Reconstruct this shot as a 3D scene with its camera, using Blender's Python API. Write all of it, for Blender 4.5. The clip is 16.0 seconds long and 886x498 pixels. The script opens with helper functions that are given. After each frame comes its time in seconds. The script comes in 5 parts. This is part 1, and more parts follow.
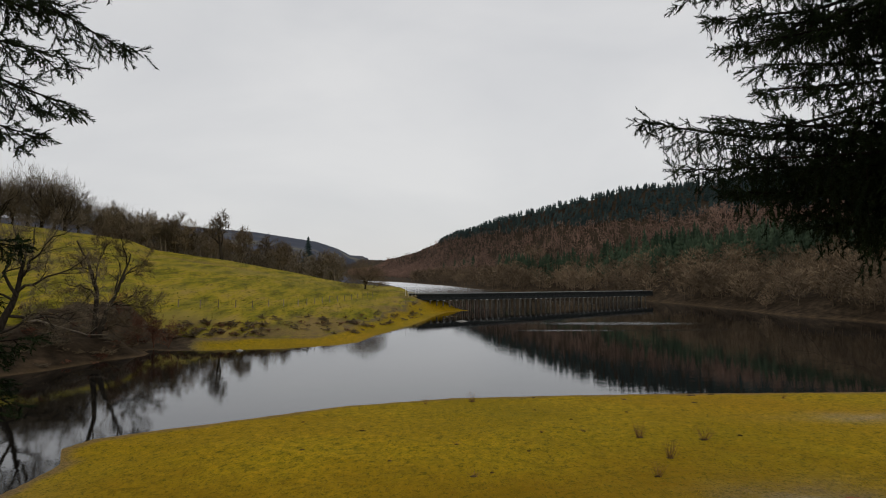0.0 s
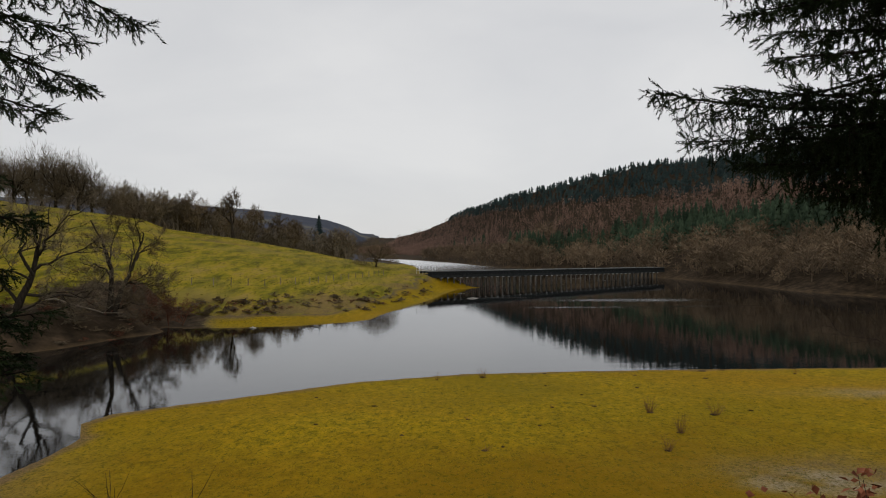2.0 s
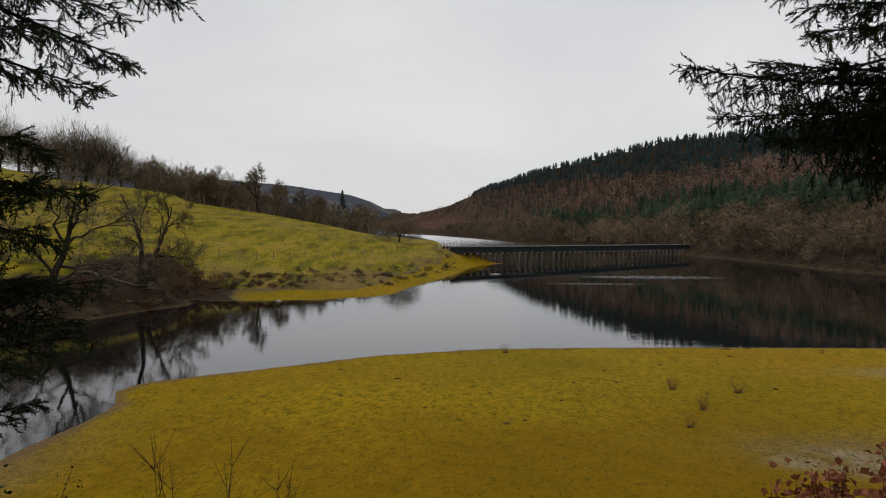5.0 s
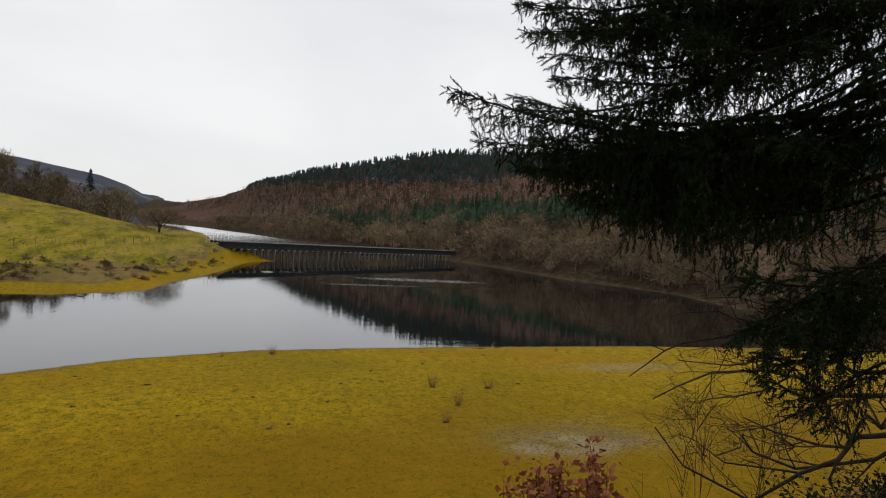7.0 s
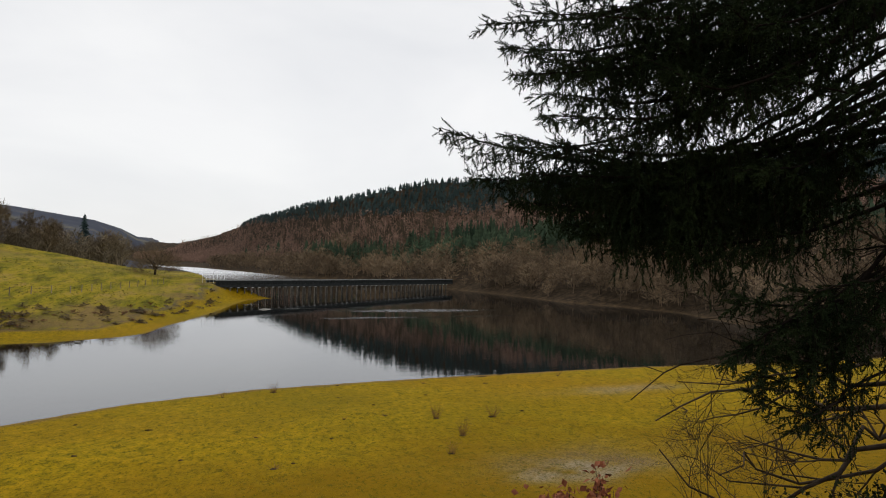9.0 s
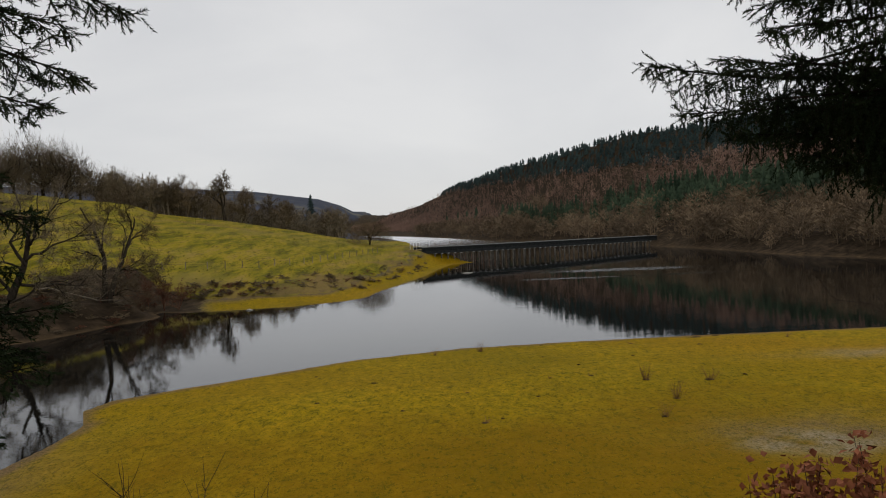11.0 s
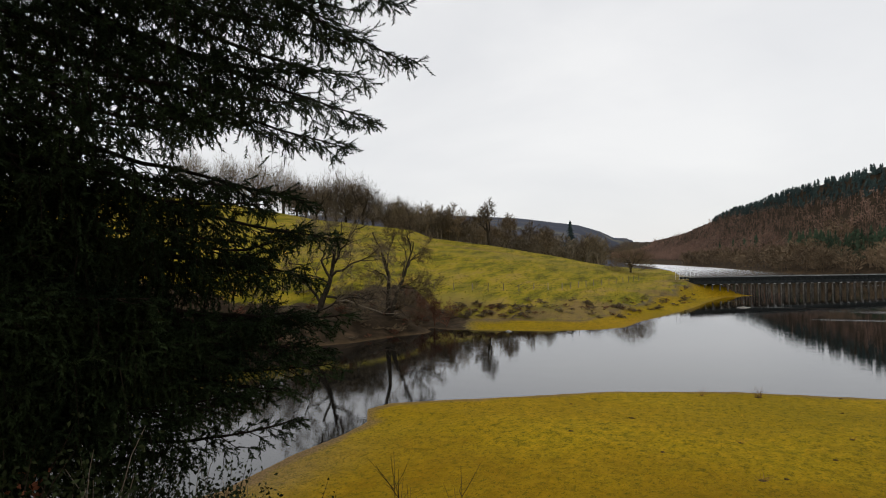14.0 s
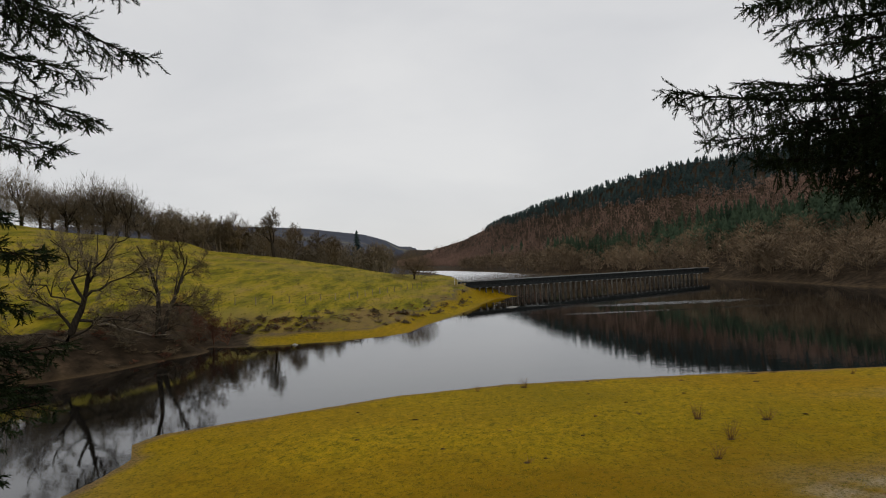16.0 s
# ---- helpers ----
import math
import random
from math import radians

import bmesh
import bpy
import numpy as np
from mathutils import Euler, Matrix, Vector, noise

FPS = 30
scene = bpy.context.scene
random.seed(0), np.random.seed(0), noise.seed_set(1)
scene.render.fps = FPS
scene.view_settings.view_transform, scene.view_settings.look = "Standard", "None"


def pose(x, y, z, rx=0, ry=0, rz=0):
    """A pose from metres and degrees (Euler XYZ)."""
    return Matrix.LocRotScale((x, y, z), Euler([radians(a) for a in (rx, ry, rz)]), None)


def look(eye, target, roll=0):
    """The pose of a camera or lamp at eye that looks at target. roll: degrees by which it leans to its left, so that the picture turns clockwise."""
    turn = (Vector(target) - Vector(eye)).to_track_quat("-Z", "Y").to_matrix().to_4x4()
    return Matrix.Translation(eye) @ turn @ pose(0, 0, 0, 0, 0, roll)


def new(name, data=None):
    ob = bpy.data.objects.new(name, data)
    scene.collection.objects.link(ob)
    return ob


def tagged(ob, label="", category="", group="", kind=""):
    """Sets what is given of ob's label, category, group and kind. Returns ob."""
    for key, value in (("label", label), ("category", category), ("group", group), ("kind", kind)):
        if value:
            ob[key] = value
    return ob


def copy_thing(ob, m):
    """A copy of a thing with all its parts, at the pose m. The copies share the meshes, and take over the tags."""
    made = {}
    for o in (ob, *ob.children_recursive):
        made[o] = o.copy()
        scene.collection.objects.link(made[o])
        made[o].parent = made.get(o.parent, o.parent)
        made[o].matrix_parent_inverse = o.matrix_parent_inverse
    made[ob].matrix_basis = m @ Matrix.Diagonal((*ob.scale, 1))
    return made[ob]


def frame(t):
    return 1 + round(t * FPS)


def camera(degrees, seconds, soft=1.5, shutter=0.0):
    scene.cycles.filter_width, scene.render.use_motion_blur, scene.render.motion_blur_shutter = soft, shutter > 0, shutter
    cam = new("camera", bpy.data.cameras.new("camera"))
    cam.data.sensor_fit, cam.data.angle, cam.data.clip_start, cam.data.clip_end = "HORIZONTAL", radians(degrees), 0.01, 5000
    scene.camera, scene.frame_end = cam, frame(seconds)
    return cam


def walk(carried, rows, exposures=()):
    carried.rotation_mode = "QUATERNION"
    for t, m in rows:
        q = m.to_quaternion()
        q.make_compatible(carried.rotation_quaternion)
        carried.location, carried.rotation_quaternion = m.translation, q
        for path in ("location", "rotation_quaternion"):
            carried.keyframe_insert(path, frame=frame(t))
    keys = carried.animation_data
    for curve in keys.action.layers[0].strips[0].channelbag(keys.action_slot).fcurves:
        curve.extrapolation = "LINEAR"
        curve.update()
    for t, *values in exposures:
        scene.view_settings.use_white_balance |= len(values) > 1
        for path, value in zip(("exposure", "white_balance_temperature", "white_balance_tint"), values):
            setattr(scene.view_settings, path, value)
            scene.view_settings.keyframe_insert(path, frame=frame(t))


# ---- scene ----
DEG = 72.98
ROWS = [
    (0, -0.000, 0.000, 10.000, -0.00, 2.24, -0.00),
    (0.5, -0.008, 0.013, 9.998, -1.26, 1.81, 0.33),
    (1, -0.004, 0.013, 9.986, -1.65, 1.20, 0.03),
    (1.5, -0.001, 0.009, 9.979, -1.64, 0.75, -0.02),
    (2, 0.001, 0.009, 9.970, -1.01, 0.10, 0.28),
    (2.5, -0.008, 0.000, 9.947, -0.54, -0.69, -0.41),
    (3, -0.012, 0.019, 9.947, -0.85, -1.27, -0.42),
    (3.5, -0.027, 0.028, 9.941, -1.97, -1.92, -0.54),
    (3.7, -0.033, 0.030, 9.943, -2.44, -2.33, -0.26),
    (5.8, -0.068, -0.175, 9.973, -3.23, -2.18, -0.08),
    (6, -0.054, -0.159, 9.981, -1.30, -2.21, -0.26),
    (6.5, 0.029, -0.074, 10.018, 5.49, -1.88, -2.09),
    (7, 0.042, -0.019, 10.028, 18.02, -1.54, -3.81),
    (7.5, 0.053, -0.025, 10.059, 24.09, -0.97, -3.02),
    (8, 0.028, -0.187, 10.063, 26.01, 0.34, -4.05),
    (8.5, -0.016, -0.236, 10.080, 24.15, 0.29, -1.94),
    (9, -0.050, -0.198, 10.102, 18.27, 1.21, -1.12),
    (9.2, -0.059, -0.156, 10.098, 14.96, 1.65, -0.93),
    (11.3, -0.056, -0.027, 10.018, -2.73, -2.71, 1.85),
    (11.5, -0.026, -0.013, 10.026, -4.50, -2.82, 1.41),
    (12, -0.018, 0.122, 10.070, -8.40, -1.40, 1.85),
    (12.5, -0.004, 0.113, 10.057, -13.40, -0.08, 2.95),
    (13, -0.035, 0.094, 10.069, -17.23, 1.16, 2.68),
    (13.5, -0.052, 0.049, 10.053, -21.74, 1.56, 1.49),
    (14, -0.029, -0.045, 10.003, -24.72, 0.90, 0.99),
    (14.5, 0.029, -0.130, 9.964, -24.17, 0.71, 0.68),
    (15, 0.088, -0.022, 9.971, -17.00, 2.03, 0.78),
    (15.5, 0.186, 0.082, 9.986, -9.08, 2.01, 1.15),
    (16, 0.243, 0.127, 10.010, -4.60, 1.18, 2.78),
]


def view(x, y, z, yaw, pitch, roll):
    a, b = radians(yaw), radians(pitch)
    e = Vector((x, y, z))
    return look(e, e + Vector((math.sin(a) * math.cos(b), math.cos(a) * math.cos(b), math.sin(b))), -roll)


cam = camera(DEG, 16.0, soft=1.05)
walk(cam, [(r[0], view(*r[1:])) for r in ROWS], exposures=[(0, -0.05), (3.5, 0.0), (6.0, 0.0), (7.0, 0.28), (7.5, 0.42), (8.0, 0.44), (8.5, 0.42), (9.2, 0.28), (11.3, 0.0), (12.5, 0.0), (13.5, 0.22), (14.5, 0.28), (15.3, 0.1), (16.0, 0.0)])

# ---- sky and light: a closed overcast with a weak, very soft sun ----
SUN_EL, SUN_AZ = 52.0, 25.0  # degrees; azimuth from +y towards +x
wd = bpy.data.worlds.new("overcast")
scene.world = wd
wd.use_nodes = True
wn, wl = wd.node_tree.nodes, wd.node_tree.links
wn.clear()


def wnode(kind, **props):
    n = wn.new(kind)
    for k, v in props.items():
        n.inputs[k].default_value = v
    return n


sky = wn.new("ShaderNodeTexSky")
sky.sky_type, sky.sun_disc = "NISHITA", False
sky.sun_elevation, sky.sun_rotation = radians(SUN_EL), radians(SUN_AZ)
sky_dim = wn.new("ShaderNodeVectorMath")
sky_dim.operation = "SCALE"
sky_dim.inputs["Scale"].default_value = 0.1
wl.new(sky.outputs[0], sky_dim.inputs[0])
tc = wn.new("ShaderNodeTexCoord")
mp = wn.new("ShaderNodeMapping")
mp.inputs["Scale"].default_value = (1.0, 1.0, 2.6)
wl.new(tc.outputs["Generated"], mp.inputs[0])
n1 = wnode("ShaderNodeTexNoise", Scale=1.7, Detail=5.0, Roughness=0.5, Distortion=0.3)
wl.new(mp.outputs[0], n1.inputs[0])
cr = wn.new("ShaderNodeValToRGB")
cr.color_ramp.elements[0].position, cr.color_ramp.elements[0].color = 0.34, (0.615, 0.62, 0.635, 1)
cr.color_ramp.elements[1].position, cr.color_ramp.elements[1].color = 0.70, (0.755, 0.75, 0.745, 1)
wl.new(n1.outputs[0], cr.inputs[0])
mixs = wn.new("ShaderNodeMix")
mixs.data_type = "RGBA"
mixs.inputs["Factor"].default_value = 0.93
wl.new(sky_dim.outputs[0], mixs.inputs["A"])
wl.new(cr.outputs[0], mixs.inputs["B"])
bg = wnode("ShaderNodeBackground", Strength=1.0)
wo = wn.new("ShaderNodeOutputWorld")
wl.new(mixs.outputs["Result"], bg.inputs[0])
wl.new(bg.outputs[0], wo.inputs[0])

sun_data = bpy.data.lights.new("sun", "SUN")
sun_data.energy, sun_data.angle, sun_data.color = 0.6, radians(20), (1.0, 0.97, 0.92)
sun = new("sun", sun_data)
se, sa = radians(SUN_EL), radians(SUN_AZ)
sun.matrix_world = look((math.sin(sa) * math.cos(se) * 50, math.cos(sa) * math.cos(se) * 50, math.sin(se) * 50 + 10), (0, 0, 10))


# ---- materials ----
class Mat:
    """A small builder for node materials."""

    def __init__(self, name, rough=0.9):
        self.m = bpy.data.materials.new(name)
        self.m.use_nodes = True
        self.n, self.l = self.m.node_tree.nodes, self.m.node_tree.links
        self.b = self.n["Principled BSDF"]
        self.b.inputs["Roughness"].default_value = rough
        self.b.inputs["Specular IOR Level"].default_value = 0.04

    def pos(self, scale=(1, 1, 1), kind="Object"):
        t = self.n.new("ShaderNodeTexCoord")
        p = self.n.new("ShaderNodeMapping")
        p.inputs["Scale"].default_value = scale
        self.l.new(t.outputs[kind], p.inputs[0])
        return p.outputs[0]

    def noise(self, vec, scale, detail=4.0, rough=0.6):
        t = self.n.new("ShaderNodeTexNoise")
        t.inputs["Scale"].default_value, t.inputs["Detail"].default_value, t.inputs["Roughness"].default_value = scale, detail, rough
        self.l.new(vec, t.inputs[0])
        return t.outputs[0]

    def ramp(self, fac, *stops):
        r = self.n.new("ShaderNodeValToRGB")
        while len(r.color_ramp.elements) < len(stops):
            r.color_ramp.elements.new(0.5)
        for e, (p, c) in zip(r.color_ramp.elements, stops):
            e.position, e.color = p, (*c, 1)
        self.l.new(fac, r.inputs[0])
        return r.outputs[0]

    def mix(self, fac, a, b, mode="MIX"):
        x = self.n.new("ShaderNodeMix")
        x.data_type, x.blend_type = "RGBA", mode
        for key, v in (("Factor", fac), ("A", a), ("B", b)):
            s = x.inputs[key]
            if hasattr(v, "is_linked"):
                self.l.new(v, s)
            else:
                s.default_value = v if key == "Factor" else (*v, 1)
        return x.outputs["Result"]

    def math(self, op, a, b=0.0, clamp=False):
        x = self.n.new("ShaderNodeMath")
        x.operation, x.use_clamp = op, clamp
        for s, v in zip(x.inputs, (a, b)):
            if hasattr(v, "is_linked"):
                self.l.new(v, s)
            else:
                s.default_value = v
        return x.outputs[0]

    def attr(self, name):
        a = self.n.new("ShaderNodeAttribute")
        a.attribute_name = name
        s = self.n.new("ShaderNodeSeparateColor")
        self.l.new(a.outputs["Color"], s.inputs[0])
        return s.outputs

    def rand(self, island=False):
        if island:
            return self.n.new("ShaderNodeNewGeometry").outputs["Random Per Island"]
        return self.n.new("ShaderNodeObjectInfo").outputs["Random"]

    def col(self, c):
        self.l.new(c, self.b.inputs["Base Color"])
        return self

    def bump(self, h, strength=0.5, dist=0.05):
        x = self.n.new("ShaderNodeBump")
        x.inputs["Strength"].default_value, x.inputs["Distance"].default_value = strength, dist
        self.l.new(h, x.inputs["Height"])
        self.l.new(x.outputs[0], self.b.inputs["Normal"])
        return self


def two_tone(name, a, b, scale=3.0, rough=0.9, island=False, bump=0.3, dist=0.02, stretch=(1, 1, 1), vary=0.35, by_tree=False):
    """Grain between two colours, plus a lighter or darker cast piece by piece or tree by tree."""
    m = Mat(name, rough)
    p = m.pos(stretch)
    g = m.noise(p, scale)
    c = m.ramp(g, (0.3, a), (0.7, b))
    v = m.math("ADD", m.math("MULTIPLY", m.attr("cast")[0] if by_tree else m.rand(island), 2 * vary), 1 - vary)
    k = m.n.new("ShaderNodeCombineColor")
    for i in range(3):
        m.l.new(v, k.inputs[i])
    m.col(m.mix(1.0, c, k.outputs[0], "MULTIPLY"))
    m.bump(m.noise(p, scale * 4), bump, dist)
    return m.m


BARK = two_tone("grey_bark", (0.020, 0.016, 0.012), (0.060, 0.048, 0.034), 6.0, stretch=(1, 1, 0.3))
# Shade of the surrounding canopy is put into this bark's dark colour.
BARK_SHADED = two_tone("shaded_spruce_bark", (0.006, 0.005, 0.004), (0.024, 0.018, 0.013), 9.0, stretch=(1, 1, 0.25), bump=0.9, dist=0.03)
TWIG = two_tone("brown_twigs", (0.095, 0.076, 0.052), (0.20, 0.157, 0.10), 0.6)
TWIG_TAN = two_tone("tan_twigs", (0.11, 0.082, 0.05), (0.23, 0.17, 0.10), 0.6)
TWIG_RED = two_tone("red_brown_twigs", (0.10, 0.045, 0.028), (0.19, 0.085, 0.05), 0.6)
TWIG_NEAR = two_tone("dark_thin_twigs", (0.03, 0.024, 0.018), (0.075, 0.055, 0.04), 5.0)
# Needle greens are darkened to include the shade of the forest behind.
NEEDLE_SHADED = two_tone("shaded_spruce_needles", (0.006, 0.011, 0.005), (0.024, 0.036, 0.013), 2.5, rough=0.7, island=True, bump=0.0)
# Blue of the aerial haze is mixed into this conifer green.
PINE_HAZY = two_tone("hazy_dark_conifer", (0.026, 0.042, 0.042), (0.052, 0.076, 0.070), 0.12, bump=0.0, vary=0.3, by_tree=True)
PINE_LIGHT = two_tone("green_conifer", (0.026, 0.044, 0.027), (0.064, 0.090, 0.052), 0.1, bump=0.0, vary=0.45, by_tree=True)
LARCH = two_tone("bare_larch", (0.20, 0.128, 0.10), (0.37, 0.235, 0.178), 0.05, bump=0.0, vary=0.42, by_tree=True)
BROAD = two_tone("bare_broadleaf_crowns", (0.085, 0.064, 0.044), (0.25, 0.18, 0.112), 0.10, bump=0.0, vary=0.5, by_tree=True)
COPSE = two_tone("copse_twigs", (0.10, 0.084, 0.062), (0.22, 0.178, 0.122), 0.05, bump=0.0, vary=0.45, by_tree=True)
LEAF_COPPER = two_tone("coppery_beech_leaves", (0.15, 0.05, 0.026), (0.34, 0.125, 0.062), 8.0, rough=0.6, island=True, bump=0.0)
LEAF_GREEN = two_tone("dull_green_leaves", (0.010, 0.016, 0.006), (0.035, 0.042, 0.016), 6.0, rough=0.6, island=True, bump=0.0)
WOOD_PALE = two_tone("weathered_wood", (0.16, 0.13, 0.10), (0.34, 0.28, 0.21), 5.0, stretch=(1, 1, 0.2))
CONCRETE = two_tone("stained_concrete", (0.06, 0.054, 0.045), (0.19, 0.172, 0.145), 0.8, bump=0.4)
STEEL = two_tone("dark_painted_steel", (0.014, 0.016, 0.016), (0.04, 0.043, 0.042), 1.5, rough=0.55)
DECK_TOP = two_tone("pale_deck_boards", (0.30, 0.30, 0.29), (0.52, 0.52, 0.50), 1.2, rough=0.6)
WHITE_PAINT = two_tone("white_painted_metal", (0.55, 0.55, 0.53), (0.8, 0.8, 0.78), 2.0, rough=0.5, vary=0.05)
STONE = two_tone("grey_stone", (0.16, 0.15, 0.135), (0.34, 0.32, 0.28), 4.0, bump=0.8)
GRASS_BLADE = two_tone("moss_grass_blades", (0.12, 0.10, 0.003), (0.38, 0.235, 0.005), 0.25, island=True, bump=0.0)
RUSH = two_tone("field_grass_tufts", (0.13, 0.14, 0.022), (0.27, 0.22, 0.055), 0.2, island=True, bump=0.0)
DEAD_STEM = two_tone("dead_red_brown_stems", (0.13, 0.07, 0.035), (0.28, 0.16, 0.08), 6.0, island=True, bump=0.0)
DIRT = two_tone("dark_clod", (0.03, 0.022, 0.012), (0.09, 0.06, 0.03), 10.0, bump=0.8)

# water: dark, mirror-like, with ruffled lanes
W = Mat("still_dark_water", 0.03)
for nd in list(W.n):
    W.n.remove(nd)
wp = W.pos((1, 1, 1))
calm = W.noise(W.pos((0.010, 0.075, 1)), 1.0, 3.0, 0.5)
mask = W.math("MULTIPLY", W.math("SUBTRACT", calm, 0.64, True), 6.0, True)


def lane(x, y, a, b):
    """Wind-ruffled lane round (x, y)."""
    p = W.n.new("ShaderNodeMapping")
    p.inputs["Scale"].default_value = (1 / a, 1 / b, 0)
    p.inputs["Location"].default_value = (-x / a, -y / b, 0)
    t = W.n.new("ShaderNodeTexCoord")
    W.l.new(t.outputs["Object"], p.inputs[0])
    v = W.n.new("ShaderNodeVectorMath")
    v.operation = "LENGTH"
    W.l.new(p.outputs[0], v.inputs[0])
    ragged = W.math("MULTIPLY", W.noise(wp, 0.9, 4.0, 0.7), 0.9)
    return W.math("MULTIPLY", W.math("SUBTRACT", 1.35, W.math("ADD", v.outputs["Value"], ragged)), 2.5, True)


for spec, k in (((35, 118, 19, 5.0), 0.5), ((52, 190, 12, 3.5), 0.5), ((2, 137, 6, 1.6), 0.3), ((-2, 660, 170, 430), 1.0)):
    mask = W.math("MAXIMUM", mask, W.math("MULTIPLY", lane(*spec), k))
fine = W.noise(W.pos((0.9, 2.2, 1)), 1.6, 3.0, 0.55)
swell = W.noise(W.pos((0.12, 0.5, 1)), 1.0, 2.0, 0.5)
hgt = W.math("ADD", W.math("MULTIPLY", fine, W.math("ADD", W.math("MULTIPLY", mask, 0.075), 0.0022)), W.math("MULTIPLY", swell, 0.004))
wb = W.n.new("ShaderNodeBump")
wb.inputs["Strength"].default_value, wb.inputs["Distance"].default_value = 1.0, 1.0
W.l.new(hgt, wb.inputs["Height"])
deep = W.n.new("ShaderNodeBsdfDiffuse")
deep.inputs["Color"].default_value = (0.004, 0.004, 0.0035, 1)
gl = W.n.new("ShaderNodeBsdfGlossy")
gl.inputs["Color"].default_value = (0.97, 0.98, 1.0, 1)
W.l.new(W.math("ADD", W.math("MULTIPLY", mask, 0.30), 0.012), gl.inputs["Roughness"])
fr = W.n.new("ShaderNodeFresnel")
fr.inputs["IOR"].default_value = 1.85
for nd in (gl, fr, deep):
    W.l.new(wb.outputs[0], nd.inputs["Normal"])
wm = W.n.new("ShaderNodeMixShader")
W.l.new(fr.outputs[0], wm.inputs[0])
W.l.new(deep.outputs[0], wm.inputs[1])
W.l.new(gl.outputs[0], wm.inputs[2])
W.l.new(wm.outputs[0], W.n.new("ShaderNodeOutputMaterial").inputs[0])
WATER = W.m

# ground: cover by kind (red: moss beach, green: pasture, blue: litter and earth; none: moor)
G = Mat("valley_ground", 0.95)
gp = G.pos()
cov = G.attr("cover")
big, mid, small = G.noise(gp, 0.07, 5.0), G.noise(gp, 0.6, 5.0, 0.65), G.noise(gp, 9.0, 4.0, 0.7)
moss = G.ramp(G.noise(gp, 1.7, 6.0, 0.7), (0.34, (0.135, 0.105, 0.003)), (0.5, (0.285, 0.19, 0.004)), (0.66, (0.38, 0.235, 0.006)))
moss = G.mix(G.ramp(big, (0.40, (0, 0, 0)), (0.62, (0.75, 0.75, 0.75))), moss, (0.29, 0.155, 0.004))
moss = G.mix(G.ramp(G.noise(gp, 0.035, 3.0), (0.45, (0, 0, 0)), (0.62, (0.7, 0.7, 0.7))), moss, (0.18, 0.14, 0.003))
speck = G.noise(G.pos((1.0, 0.7, 1.0)), 2.6, 5.0, 0.8)
moss = G.mix(G.ramp(speck, (0.37, (0.85, 0.85, 0.85)), (0.45, (0, 0, 0))), moss, (0.085, 0.07, 0.004))
moss = G.mix(G.ramp(speck, (0.55, (0, 0, 0)), (0.66, (0.7, 0.7, 0.7))), moss, (0.40, 0.22, 0.006))
moss = G.mix(G.ramp(small, (0.36, (0.75, 0.75, 0.75)), (0.47, (0, 0, 0))), moss, (0.05, 0.05, 0.008))
fs = G.pos((1.2, 0.30, 1.0))
field = G.ramp(G.noise(fs, 0.22, 6.0, 0.75), (0.36, (0.07, 0.066, 0.006)), (0.46, (0.16, 0.14, 0.008)), (0.55, (0.26, 0.195, 0.014)), (0.66, (0.26, 0.18, 0.045)))
field = G.mix(G.ramp(G.noise(fs, 0.9, 5.0, 0.75), (0.36, (0.8, 0.8, 0.8)), (0.48, (0, 0, 0))), field, (0.08, 0.065, 0.014))
field = G.mix(G.ramp(G.noise(gp, 0.04, 4.0), (0.52, (0, 0, 0)), (0.66, (0.8, 0.8, 0.8))), field, (0.19, 0.15, 0.032))
soil = G.ramp(mid, (0.3, (0.014, 0.010, 0.006)), (0.52, (0.040, 0.028, 0.017)), (0.74, (0.090, 0.060, 0.035)))
# Far moor tones carry the bluish distance haze in their base colour.
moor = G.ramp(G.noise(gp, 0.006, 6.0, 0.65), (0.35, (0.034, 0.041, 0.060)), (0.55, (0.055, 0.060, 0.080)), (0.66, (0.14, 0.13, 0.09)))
edge_noise = G.math("MULTIPLY", G.math("SUBTRACT", G.noise(gp, 0.45, 6.0, 0.75), 0.5), 2.2)


def ragged_edge(c):
    """A cover's boundary, broken up."""
    return G.math("ADD", G.math("MULTIPLY", G.math("SUBTRACT", G.math("ADD", c, edge_noise), 0.5), 5.0), 0.5, True)


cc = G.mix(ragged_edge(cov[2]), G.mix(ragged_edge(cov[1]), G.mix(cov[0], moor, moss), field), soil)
cov2 = G.attr("wear")
cc = G.mix(cov2[0], cc, G.ramp(small, (0.3, (0.085, 0.052, 0.024)), (0.7, (0.21, 0.14, 0.066))))
cc = G.mix(cov2[1], cc, G.ramp(small, (0.35, (0.16, 0.12, 0.07)), (0.62, (0.34, 0.31, 0.27))))
# Darker, browner tone, stronger towards the near side of the beach.
turf = G.mix(G.noise(gp, 1.1, 5.0, 0.75), (0.095, 0.073, 0.002), (0.26, 0.125, 0.004))
cc = G.mix(G.math("MULTIPLY", G.ramp(G.math("ADD", cov2[2], G.math("MULTIPLY", edge_noise, 0.35)), (0.30, (0, 0, 0)), (0.75, (1, 1, 1))), 0.8), cc, turf)
nap = G.noise(G.pos((1.0, 0.8, 1.0)), 4.5, 5.0, 0.85)
cc = G.mix(G.math("MULTIPLY", G.ramp(nap, (0.38, (0.75, 0.75, 0.75)), (0.47, (0, 0, 0))), cov[0]), cc, (0.055, 0.055, 0.004))
G.col(cc).bump(G.math("ADD", G.math("MULTIPLY", mid, 0.10), G.math("MULTIPLY", small, 0.03)), 0.7, 1.0)
GROUND = G.m


